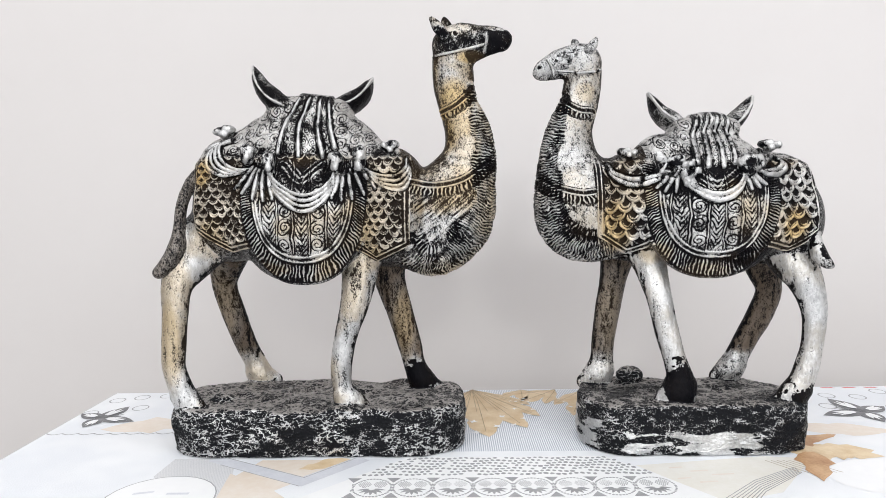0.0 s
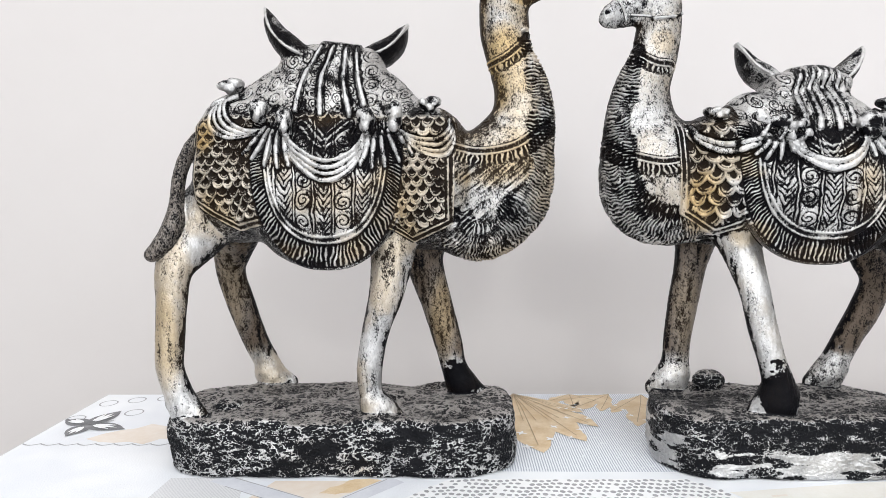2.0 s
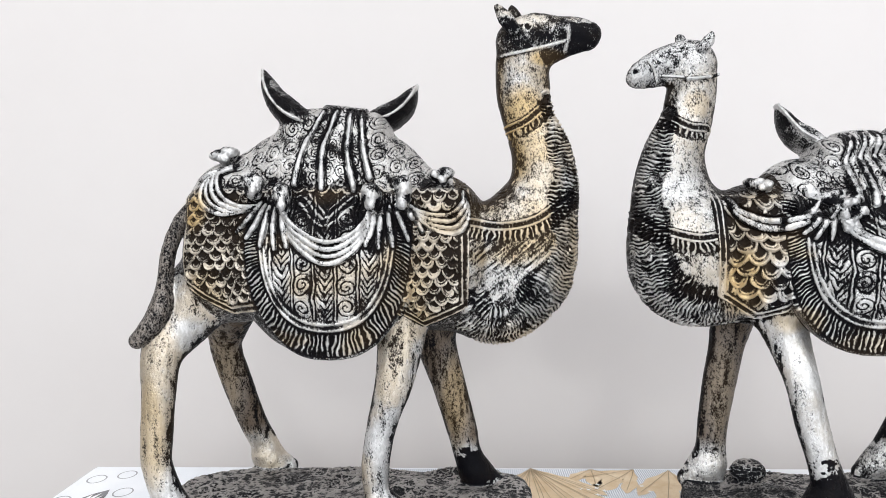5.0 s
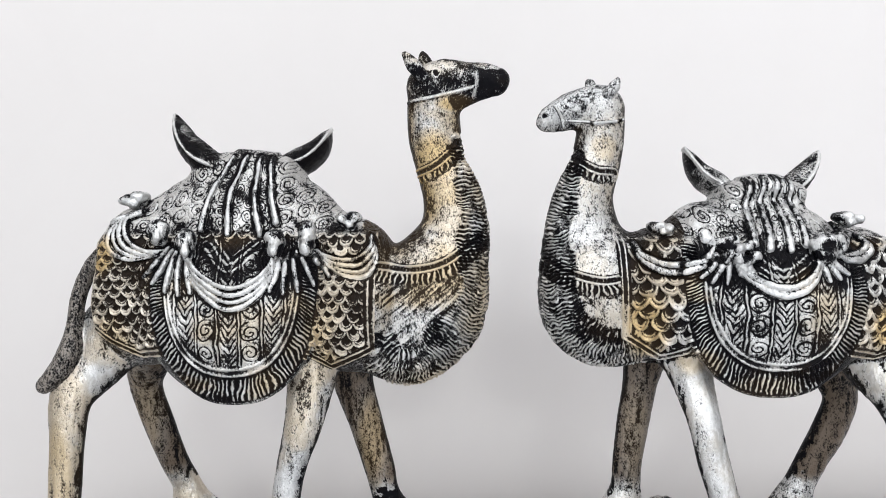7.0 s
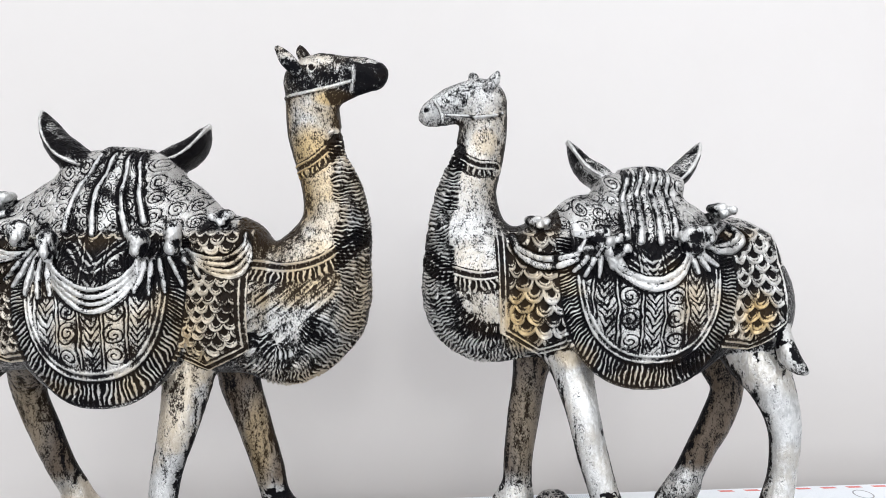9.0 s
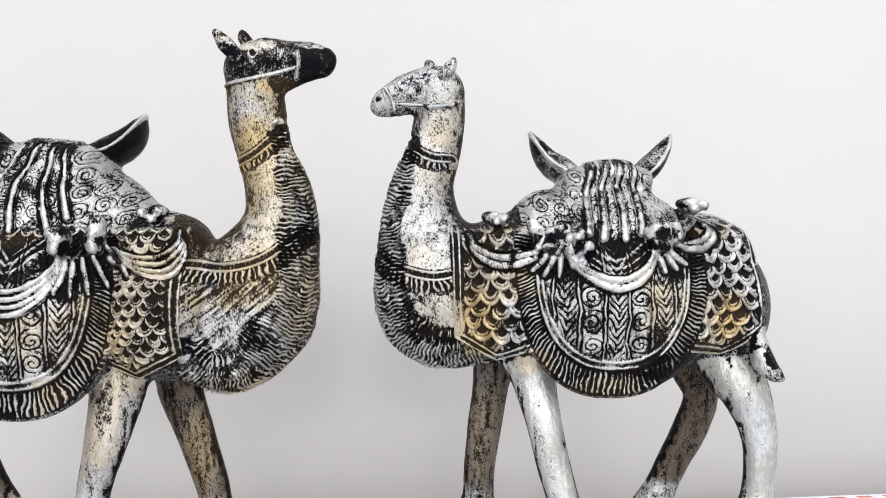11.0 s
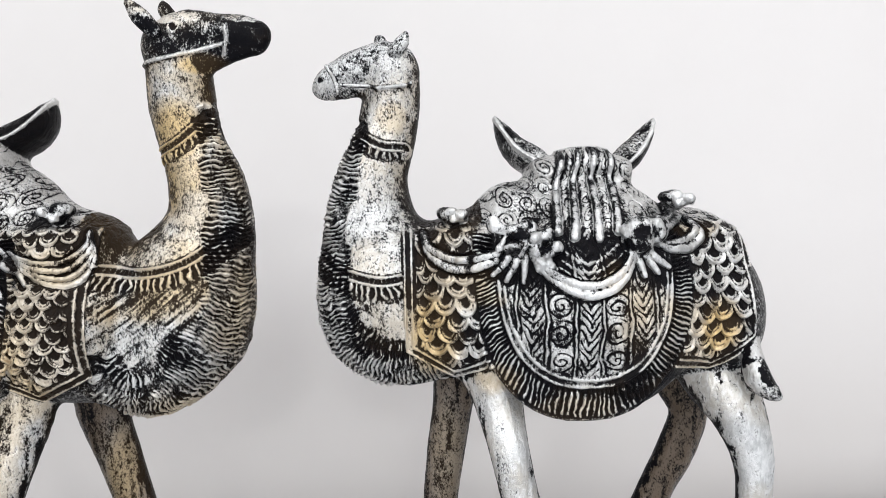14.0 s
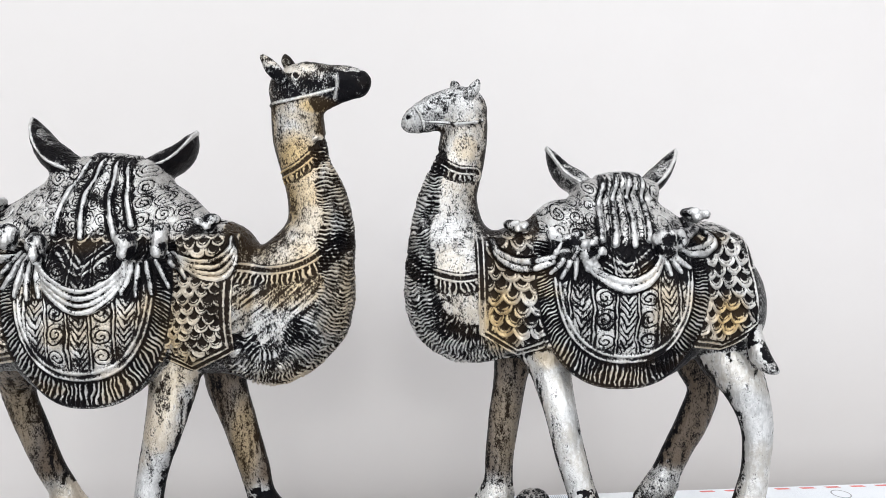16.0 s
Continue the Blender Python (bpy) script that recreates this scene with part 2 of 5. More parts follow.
def surface(solids):
    """Meshes the solids: vertices and quads, in millimetres."""
    lo = np.min([s[0][1] for s in solids], 0) - 8
    hi = np.max([s[0][2] for s in solids], 0) + 8
    nb = np.ceil((hi - lo) / CELL).astype(int)
    b = np.stack(np.meshgrid(*[np.arange(n) for n in nb], indexing="ij"), -1).reshape(-1, 3)
    mid = lo + (b + 0.5) * CELL - STEP / 2
    rough = np.full(len(b), 60.0)
    for (far, a, c), k, _ in solids:
        near = np.all((mid > a - k - 12) & (mid < c + k + 12), 1)
        rough[near] = melt(rough[near], far(mid[near]), k)
    live = np.abs(rough) < CELL * 0.87 + 3.5
    grid = np.repeat(np.repeat(np.repeat(np.where(rough < 0, -9.0, 9.0).astype(np.float32).reshape(nb), BLOCK, 0), BLOCK, 1), BLOCK, 2)
    bl = b[live]
    inner = np.stack(np.meshgrid(*[np.arange(BLOCK)] * 3, indexing="ij"), -1).reshape(-1, 3)
    values = np.full((len(bl), BLOCK ** 3), 60.0, np.float32)
    for (far, a, c), k, _ in solids:
        p0 = lo + bl * CELL
        near = np.flatnonzero(np.all((p0 + CELL > a - k - 3) & (p0 < c + k + 3), 1))
        for s in range(0, len(near), 400):
            n = near[s:s + 400]
            p = (lo + (bl[n][:, None] * BLOCK + inner[None]) * STEP).reshape(-1, 3).astype(np.float32)
            values[n] = melt(values[n].reshape(-1), far(p), k).reshape(len(n), -1)
    g = grid.reshape(nb[0], BLOCK, nb[1], BLOCK, nb[2], BLOCK)
    g[bl[:, 0], :, bl[:, 1], :, bl[:, 2], :] = values.reshape(-1, BLOCK, BLOCK, BLOCK)
    grid = g.reshape(nb * BLOCK)
    s = grid < 0
    c = np.zeros(np.array(s.shape) - 1, np.uint8)
    cut = lambda i, n: slice(i, n - 1 + i)
    nx, ny, nz = s.shape
    for o in range(8):
        c += s[cut(o & 1, nx), cut(o >> 1 & 1, ny), cut(o >> 2, nz)]
    cells = np.argwhere((c > 0) & (c < 8))
    index = np.full(c.shape, -1, np.int32)
    index[tuple(cells.T)] = np.arange(len(cells))
    total, count = np.zeros((len(cells), 3)), np.zeros(len(cells))
    corner = np.array([(o & 1, o >> 1 & 1, o >> 2) for o in range(8)])
    vals = [grid[tuple((cells + k).T)] for k in corner]
    for i in range(8):
        for j in range(i + 1, 8):
            if abs(corner[i] - corner[j]).sum() == 1:
                hit = (vals[i] < 0) != (vals[j] < 0)
                t = (vals[i] / (vals[i] - vals[j] + 1e-12))[hit, None]
                total[hit] += corner[i] + t * (corner[j] - corner[i])
                count[hit] += 1
    verts = lo + (cells + total / count[:, None]) * STEP
    quads = []
    for axis in range(3):
        a = [slice(1, n - 1) for n in s.shape]
        e = list(a)
        a[axis], e[axis] = slice(0, s.shape[axis] - 1), slice(1, s.shape[axis])
        for flip in (0, 1):
            hit = (s[tuple(a)] & ~s[tuple(e)]) if flip else (~s[tuple(a)] & s[tuple(e)])
            at = np.argwhere(hit) + [0 if k == axis else 1 for k in range(3)]
            x, y = np.eye(3, dtype=int)[(axis + 1) % 3], np.eye(3, dtype=int)[(axis + 2) % 3]
            ring = [at - x - y, at - y, at, at - x]
            q = np.stack([index[tuple(r.T)] for r in ring], 1)
            quads.append(q if flip else q[:, ::-1])
    return verts, np.vstack(quads)


def normals_of(verts, quads):
    n = np.cross(verts[quads[:, 2]] - verts[quads[:, 0]], verts[quads[:, 3]] - verts[quads[:, 1]])
    out = np.zeros_like(verts)
    for k in range(4):
        for axis in range(3):
            out[:, axis] += np.bincount(quads[:, k], n[:, axis], len(verts))
    return out / (np.linalg.norm(out, axis=1)[:, None] + 1e-12)


def refine(verts, normals, quads, chosen):
    """Splits the chosen quads in four, bulged by their normals. Also gives the split edges on the seam to the rest."""
    q, total = quads[chosen].astype(np.int64), len(verts)
    ends = np.stack((q, np.roll(q, -1, 1)), 2).reshape(-1, 2)
    ends.sort(1)
    key, which, count = np.unique(ends[:, 0] * total + ends[:, 1], return_inverse=True, return_counts=True)
    a, b = key // total, key % total
    bulge = lambda i, j: ((verts[j] - verts[i]) * (normals[j] - normals[i])).sum(1)[:, None] / 8
    nm = normals[a] + normals[b]
    nm /= np.linalg.norm(nm, axis=1)[:, None] + 1e-9
    mid = (verts[a] + verts[b]) / 2 + bulge(a, b) * nm
    nc = normals[q].sum(1)
    nc /= np.linalg.norm(nc, axis=1)[:, None] + 1e-9
    centre = verts[q].mean(1) + (bulge(q[:, 0], q[:, 2]) + bulge(q[:, 1], q[:, 3])) / 2 * nc
    m = total + which.reshape(-1, 4)
    c = total + len(mid) + np.arange(len(q))
    four = [np.stack((q[:, k], m[:, k], c, m[:, k - 1]), 1) for k in range(4)]
    seam = np.flatnonzero(count == 1)
    return np.vstack((verts, mid, centre)), np.vstack((normals, nm, nc)), np.vstack((quads[~chosen], *four)), (total + seam, a[seam], b[seam])


def along(line, u, z):
    """Signed distance to a line in the side view (plus: its left), and the length run along it."""
    best, run, side, start = np.full(len(u), 1e3), np.zeros(len(u)), np.zeros(len(u)), 0.0
    for a, b in zip(line, line[1:]):
        d = b - a
        n = np.hypot(*d) + 1e-9
        t = np.clip(((u - a[0]) * d[0] + (z - a[1]) * d[1]) / n ** 2, 0, 1)
        eu, ez = u - a[0] - t * d[0], z - a[1] - t * d[1]
        e = np.hypot(eu, ez)
        near = e < best
        best[near], run[near] = e[near], (start + t * n)[near]
        side[near] = np.sign(d[0] * ez - d[1] * eu)[near]
        start += n
    return best, side, run


def drape(points, bulk, lift, every=2.5):
    """Lays a side-view line on the near flank of the body: (u, z, v) points."""
    line = spline(points, every)
    v = np.arange(66.0, 0.0, -0.7)
    p = np.stack(np.broadcast_arrays(line[:, :1], v[None], line[:, 1:2]), -1).reshape(-1, 3)
    inside = (field(bulk, p) < 0).reshape(len(line), len(v))
    at = np.where(inside.any(1), v[inside.argmax(1)], 6.0)
    return np.column_stack((line, at + lift))


def whorls(u, z, cell):
    """Engraved scrolls: a spiral in each cell, turning by turns."""
    i, j = np.floor(u / cell), np.floor(z / cell)
    x, y = u - (i + 0.5) * cell, z - (j + 0.5) * cell
    turn = np.where((i + j) % 2 < 1, 1.0, -1.0)
    r, a = np.hypot(x, y), np.arctan2(y, x * turn)
    return np.sin(2 * math.pi * r / (cell * 0.23) - a + j) * smooth_step(cell * 0.62, cell * 0.45, r)


def scales(u, z, wide, high):
    """Overlapping scales with rimmed edges: their height from 0 to 1, and a value of its own for each."""
    best, own = np.zeros(len(u)), np.full(len(u), 0.5)
    done = np.zeros(len(u), bool)
    for up in (2, 1, 0):
        j = np.floor(z / high) + up
        shift = np.where(j % 2 < 1, 0.0, wide / 2)
        k = np.round((u - shift) / wide)
        chance = lambda seed: TABLE[((k + 90) * 131 + (j + 90) * 977 + seed).astype(np.int64) & 0x3FFFF]
        x = u - shift - k * wide + wide * 0.22 * (chance(1) - 0.5)
        y = z - j * high + high * 0.3 * (chance(2) - 0.5)
        r = np.hypot(x, y * 0.80) / (wide * (0.52 + 0.10 * chance(3)))
        hit = ~done & (r < 1) & (y < 0.3 * high)
        low = smooth_step(0.25, -0.35, y / wide)
        best[hit] = (0.1 + 0.4 * r + low * (0.95 * ridge_at(r, 0.84, 0.14) + 0.6 * ridge_at(r, 0.50, 0.11)))[hit]
        own[hit] = chance(4)[hit]
        done |= hit
    return best, own


def figurine(name, d, label, at, mirror):
    """One cast statuette: body, trappings and plinth in a single mesh."""
    solids = [(ball(b), 9.0, "body") for b in d["bulk"]]
    add = lambda shape, k, group: solids.append((shape, k, group))
    add(limb(d["neck"], 0.8), 9, "neck")
    add(limb(d["head"], 0.72), 4, "head")
    add(limb(d["jaw"], 0.7), 4, "head")
    for e in ("ears", "ear2"):
        add(limb(d[e], 0.7, 3), 1.5, "head")
    for key, flat in (("hind_near", 0.85), ("hind_far", 0.85), ("fore_near", 0.85), ("fore_far", 0.85)):
        add(limb(d[key], flat), 4, "near_leg" if "near" in key else "far_leg")
    add(limb(d["tail"], 1.0), 2, "tail")
    add(limb(d["pad"], 2.2), 6, "pad")
    for key in ("horn_rear", "horn_fore"):
        add(limb(d[key], 1.9, 3), 2, "horn")
    add(apron(*d["cloth"], d["cloth_front"]), 2.5, "body")
    body = list(solids)
    trim = []

    def thread(line, k, group):
        for i in range(0, len(line) - 1, 3):
            trim.append((rod(line[i:i + 4].astype(np.float32)), k, group))

    for k in d["knots"]:
        if k[2] > 30 and (d["lumps"] or k[0] < 10):
            trim.append((ball((k[0], k[1] + 0.35 * k[4], k[2] - 1, k[3] * 1.0, k[4] * 0.95, k[5] * 0.9)), 2.0, "knot"))
            trim.append((ball((k[0] + 0.5, k[1] - 0.55 * k[4], k[2] + 0.5, k[3] * 0.78, k[4] * 0.85, k[5] * 0.85)), 2.0, "knot"))
            trim.append((limb([(k[0] - 0.8 * k[3], k[1] + 0.2, k[2] + 1, 1.0), (k[0], k[1] - 0.3, k[2] + 0.75 * k[5], 1.2), (k[0] + 0.8 * k[3], k[1] + 0.5, k[2] + 1, 1.0)], 1.0, 2.0), 0.5, "knot"))
            continue
        if k[2] < 30:
            for du, dz, size in ((-0.75, 0.25, 0.62), (0.7, 0.5, 0.68), (0.05, -0.25, 0.6), (0.15, 0.75, 0.45)):
                trim.append((ball((k[0] + du * k[3], k[1] + dz * k[4], k[2] - 2 * du, size * k[3], size * 1.1 * k[4], 0.75 * k[5])), 2.0, "knot"))
            continue
        trim.append((ball((k[0], k[1], k[2] + 0.5, k[3] * 0.5, k[4] * 0.65, k[5] * 0.6)), 0.9, "knot"))
        for turn in (1, -1):
            wing = [(k[0], k[1], k[2], 1.5), (k[0] + turn * 0.65 * k[3], k[1] + 0.2 * k[4], k[2] + 0.8, 2.5), (k[0] + turn * 1.15 * k[3], k[1] + (0.6 if turn > 0 else 0.3) * k[4], k[2] - 0.5, 3.4)]
            trim.append((limb(wing, 0.75, 2.0), 0.6, "knot"))
            tail = [(k[0], k[1], k[2], 1.1), (k[0] + turn * 0.5 * k[3], k[1] - 0.9 * k[4], k[2] + 0.6, 1.3), (k[0] + turn * 0.8 * k[3], k[1] - 1.7 * k[4], k[2], 1.5)]
            trim.append((limb(tail, 1.0, 2.0), 0.6, "knot"))
    for n, s in enumerate(d["swags"]):
        laid = drape(s, body, 1.8)
        for strand in range(d["strands"] if n < 3 else 2):
            line = laid.copy()
            bow = np.sin(np.linspace(0, math.pi, len(line))) ** 0.7
            mean = np.array((line[len(line) // 2][0] - (line[0][0] + line[-1][0]) / 2, line[len(line) // 2][1] - (line[0][1] + line[-1][1]) / 2))
            mean /= np.linalg.norm(mean) + 1e-9
            shift = (strand - 0.45 * (d["strands"] - 1)) * d["pitch"]
            line[:, :2] += bow[:, None] * mean * shift
            thick = (0.8 + 0.35 * bow) * d["cord"] * (1.0 + 0.12 * math.sin(strand * 2.3))
            thread(np.column_stack((line[:, 0], line[:, 1], line[:, 2] + 0.4 * bow, thick)), 0.15, "swag")
    for s in d["tassels"]:
        line = drape(s, body, 1.6)
        thread(np.column_stack((line, 0.85 + 0.75 * np.sin(np.linspace(0, 0.9, len(line)) * math.pi) ** 0.8)), 0.2, "swag")
    for s in d["pleats"]:
        line = drape(s, body, 1.5)
        thread(np.column_stack((line, np.linspace(0.95, 1.7, len(line)) * d["pleat"] + 0.15 * np.sin(np.arange(len(line)) * 0.9))), 0.5, "pleat")
    for s in d["reins"]:
        line = drape(s, body, 0.8)
        thread(np.column_stack((line, np.full(len(line), 1.05))), 0.3, "rein")
    solids += trim
    u0, u1, v0, v1, top, corner = d["foot"]
    add(plinth(*d["foot"]), 2.5, "plinth")
    for stone in d["stones"]:
        add(ball(stone), 2, "plinth")

    p, quads = surface(solids)
    p = p.astype(np.float32)
    n = normals_of(p, quads)
    toward = n[quads][:, :, 1].mean(1)
    p, n, quads, seam = refine(p, n, quads, (toward > 0.12) & (p[quads[:, 0], 2] > d["fine_above"]))
    base, seen = p, n[:, 1] > -0.5
    fade = smooth_step(-0.5, -0.3, n[seen, 1])
    p, n = p[seen].astype(np.float32), n[seen].astype(np.float32)
    u, v, z = p.T

    def near(groups):
        out = np.full(len(p), 40.0)
        for far, lo, hi in (s[0] for s in solids if s[2] in groups):
            m = np.flatnonzero(np.all((p > lo - 6) & (p < hi + 6), 1))
            out[m] = np.minimum(out[m], far(p[m]))
        return out

    gap = {g: near((g,)) for g in ("body", "neck", "head", "near_leg", "far_leg", "tail", "horn", "knot", "swag", "pleat", "rein", "plinth", "pad")}
    part_of = lambda g, margin=0.6: smooth_step(margin + 0.8, margin, gap[g])

    # the carving: height in millimetres, and how much pale cover, gold and umber stays on it, with form shade painted
    # into the pale
    high = np.zeros(len(p))
    grain = fractal(u, v, z, 3.2, 3.2, 3.2, 3) - 0.5
    wide = fractal(u, v, z, 34, 30, 26, 12)
    wu = u + 4.2 * (fractal(u, v, z, 11, 11, 11, 81) - 0.5) + 0.8 * grain
    wz = z + 4.2 * (fractal(u, v, z, 11, 11, 11, 84) - 0.5) + 0.8 * grain
    worn = 0.55 + 0.9 * fractal(u, v, z, 16, 16, 14, 87)
    paint_shade, gilt, umber = np.full(len(p), 0.40), np.full(len(p), d["warm"]), np.zeros(len(p))
    flank = smooth_step(0.15, 0.45, np.abs(n[:, 1]))
    trims = np.minimum.reduce([gap[g] for g in ("knot", "swag", "pleat")])
    free = smooth_step(0.2, 1.4, trims)
    limbs = np.minimum(gap["near_leg"], gap["far_leg"])
    on_foot = part_of("plinth", 0.8)
    trunk = smooth_step(1.0, -1.0, np.minimum(gap["body"], gap["pad"]) - np.minimum.reduce([limbs, gap["neck"] + 3, gap["tail"]])) * (1 - on_foot)
    trunk = np.where(z > d["skirt_low"], trunk, 0)
    wrap = (1 - on_foot) * smooth_step(0.3, 1.0, gap["tail"]) * smooth_step(0.3, 1.0, gap["horn"])

    # saddle cloth: a round-bottomed panel with fringe, double line and engraved strips
    cx, zt, a, b = d["cloth"]
    x, y = np.abs(u - cx) / a, np.maximum(zt - z, 0) / b
    c = (1 - (x ** 2.4 + y ** 2.4) ** (1 / 2.4)) * 0.5 * (a + b)
    cloth = smooth_step(-0.2, 0.5, c) * smooth_step(zt + 17, zt + 12, z) * flank * (gap["horn"] > 2)
    angle = np.arctan2(zt - z, u - cx)
    strand = np.sin(angle * 148 + 4 * grain + 13 * (fractal(u, v, z, 9, 9, 9, 14) - 0.5) + 0.28 * c)
    fringe = smooth_step(0.3, 1.5, c) * smooth_step(11.5, 9.5, c)
    h = 0.6 * smooth_step(-0.2, 1.4, c) + 0.85 * strand * fringe * (0.5 + fractal(u, v, z, 6, 6, 6, 16)) + 0.8 * fringe * (fractal(u, v, z, 5, 5, 5, 18) - 0.5)
    h += 0.75 * (ridge_at(c, 12.2, 0.7) + ridge_at(c, 15.0, 0.7)) - 0.4 * ridge_at(c, 10.8, 0.8)
    strip = (wu - cx) / 11.2 + 0.5
    across = (strip - np.floor(strip) - 0.5) * 11.2
    vein_of = lambda s: -smooth_step(0.3, 0.9, s)
    leaf = np.sin(2 * math.pi * (wz - np.abs(across) * 1.5) / 3.8) * smooth_step(4.4, 3.6, np.abs(across)) + 0.9 * ridge_at(across, 0, 0.45)
    curl = whorls(wu - cx + 5.6, wz, 11.2)
    motif = np.where(np.floor(strip) % 2 < 1, leaf, curl)
    inside = smooth_step(16, 17.5, c)
    h += inside * worn * (0.75 * vein_of(motif) - 0.9 * ridge_at(np.abs(across), 4.7, 0.4) + 0.3 * ridge_at(np.abs(across), 5.6, 0.5))
    high += cloth * h * free
    paint_shade = paint_shade * (1 - cloth) + cloth * (0.34 + 0.25 * inside * (0.4 + worn * 0.6) - 0.08 * fringe - 0.30 * smooth_step(zt - 9, zt, z))
    gilt += cloth * smooth_step(0.55, 0.75, wide) * 0.45

    # caparison of overlapping scales with a pointed, lined hem
    sk = np.array(d["skirt"])
    order = np.argsort(sk[:, 0])
    hem = np.interp(u, sk[order, 0], sk[order, 1])
    ends = (sk[:, 0].min(), sk[:, 0].max())
    over = np.minimum.reduce([z - hem, u - ends[0] + 4, ends[1] - u])
    coat = smooth_step(-0.3, 0.4, over) * smooth_step(d["coat_top"] + 8, d["coat_top"], z) * (1 - cloth) * wrap * flank
    sc, own = scales(u + 0.55 * (wu - u), z + 0.55 * (wz - z), d["scale"], d["scale"] * 0.68)
    hem_lines = ridge_at(over, 1.2, 0.6) + ridge_at(over, 4.4, 0.6)
    rest = smooth_step(6.0, 7.0, over)
    h = 1.3 * smooth_step(-0.3, 0.8, over) + 0.8 * hem_lines + rest * worn * 1.8 * (sc - 0.42)
    high += coat * h * free
    paint_shade = paint_shade * (1 - coat) + coat * (d["coat_paint"] + 0.18 * hem_lines + 0.3 * rest * (own - 0.5))
    gilt += coat * (d["coat_gilt"] + 0.3 * smooth_step(0.5, 0.7, wide))

    # engraved mound under the saddle
    mound = trunk * smooth_step(0.6, 2.0, gap["horn"]) * smooth_step(2, 5, gap["neck"]) * (1 - coat) * (1 - cloth) * smooth_step(d["coat_top"] - 4, d["coat_top"] + 4, z) * free
    high += mound * worn * 0.6 * -smooth_step(0.45, 0.95, whorls(wu + 3, wz - 0.3 * wu, 9.5))
    paint_shade = paint_shade * (1 - mound) + mound * (d["mound_paint"] + 0.25 * (worn - 1) - 0.2 * smooth_step(16, 2, z - d["coat_top"]))
    umber = np.maximum(umber, mound * d["mound_umber"])
    # cloth over the saddle, between the outer two folds
    rims = [np.array(s)[np.argsort(np.array(s)[:, 1])] for s in (d["pleats"][0], d["pleats"][-1])]
    west, east = (np.interp(z, r[:, 1], r[:, 0]) for r in rims)
    low = min(r[0, 1] for r in rims) + 1.6 * np.sin(u / 2.4)
    span = np.minimum.reduce([u - np.minimum(west, east) + 1.5, np.maximum(west, east) - u + 1.5, z - low])
    strap = smooth_step(-0.3, 0.6, span) * (np.abs(n[:, 1]) + n[:, 2] > 0.3) * (1 - cloth) * smooth_step(0.3, 1.0, gap["horn"]) * (z < d["cloth"][1] + 75) * (1 - on_foot)
    curls = vein_of(whorls(wu + 1.5, wz + 0.25 * wu, 7.0))
    high = high * (1 - strap * free) + strap * free * (1.5 + 0.7 * curls)
    paint_shade = paint_shade * (1 - strap) + strap * (d["strap_paint"] + 0.30 * worn)
    umber *= 1 - strap
    dist, side, run = along(spline(d["chevron"]), u, z)
    vee = cloth * free
    high += vee * 0.9 * (ridge_at(dist, 0, 0.7) + ridge_at(dist * side, 3.6, 0.6) + ridge_at(dist * side, 6.4, 0.5))

    # neck: pale with speckled edges and shade painted where it turns aside, brushed chest, shaggy mane down the front,
    # collar and throat band
    necky = smooth_step(1.5, -1.0, gap["neck"] - np.minimum(gap["head"] + 2, 30)) * (1 - coat) * (z > 100)
    chest = np.clip(necky + (1 - coat) * smooth_step(ends[1] - 2, ends[1] + 2, u) * (z > 115) * (gap["head"] > 1.5), 0, 1) * smooth_step(0, 2, limbs)
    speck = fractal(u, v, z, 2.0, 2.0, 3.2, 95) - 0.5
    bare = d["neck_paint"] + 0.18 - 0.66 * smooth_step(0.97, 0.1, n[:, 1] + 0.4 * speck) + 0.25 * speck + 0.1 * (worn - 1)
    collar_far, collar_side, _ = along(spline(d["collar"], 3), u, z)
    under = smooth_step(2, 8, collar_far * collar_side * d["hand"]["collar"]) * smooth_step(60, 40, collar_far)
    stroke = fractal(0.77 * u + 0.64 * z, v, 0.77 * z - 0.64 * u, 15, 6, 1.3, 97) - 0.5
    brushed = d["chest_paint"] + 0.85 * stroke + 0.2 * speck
    paint_shade = paint_shade * (1 - chest) + chest * (bare * (1 - under) + brushed * under)
    gilt += chest * d["neck_gilt"] * (smooth_step(0.35, 0.7, wide) + 0.8 * smooth_step(0.95, 0.5, n[:, 1]))
    high += chest * under * 0.5 * stroke
    dist, side, run = along(spline(d["mane"], 4), u, z)
    room = np.interp(run / run.max(), (0, 0.3, 0.65, 1), d["shag"])
    stray = fractal(u, v, z, 8, 8, 8, 21) - 0.5
    shag = chest * smooth_step(1.12, 0.85, dist / room + 0.9 * stray) * smooth_step(0.2, 2, gap["head"])
    tier = dist / 7.0 + 1.8 * stray
    tip = 1 - (tier - np.floor(tier))
    lock = run / 2.3 + 0.43 * np.floor(tier) + 0.3 * tip + 0.17 * dist + 3.6 * stray + 0.3 * grain
    lock = 1 - np.abs(2 * (lock - np.floor(lock)) - 1)
    clump = fractal(u + 3 * stray, v, z, 5, 5, 5, 23) - 0.5
    high += shag * ((2.2 * (lock - 0.5) * (0.45 + 1.1 * np.clip(clump + 0.5, 0, 1)) + 0.7 * (tip - 0.5)) * (0.25 + 0.75 * smooth_step(0.1, 0.5, n[:, 1])) + 1.8 * clump - 1.0)
    paint_shade = paint_shade * (1 - shag) + shag * (0.93 + 0.5 * stray)
    gilt *= 1 - 0.55 * shag
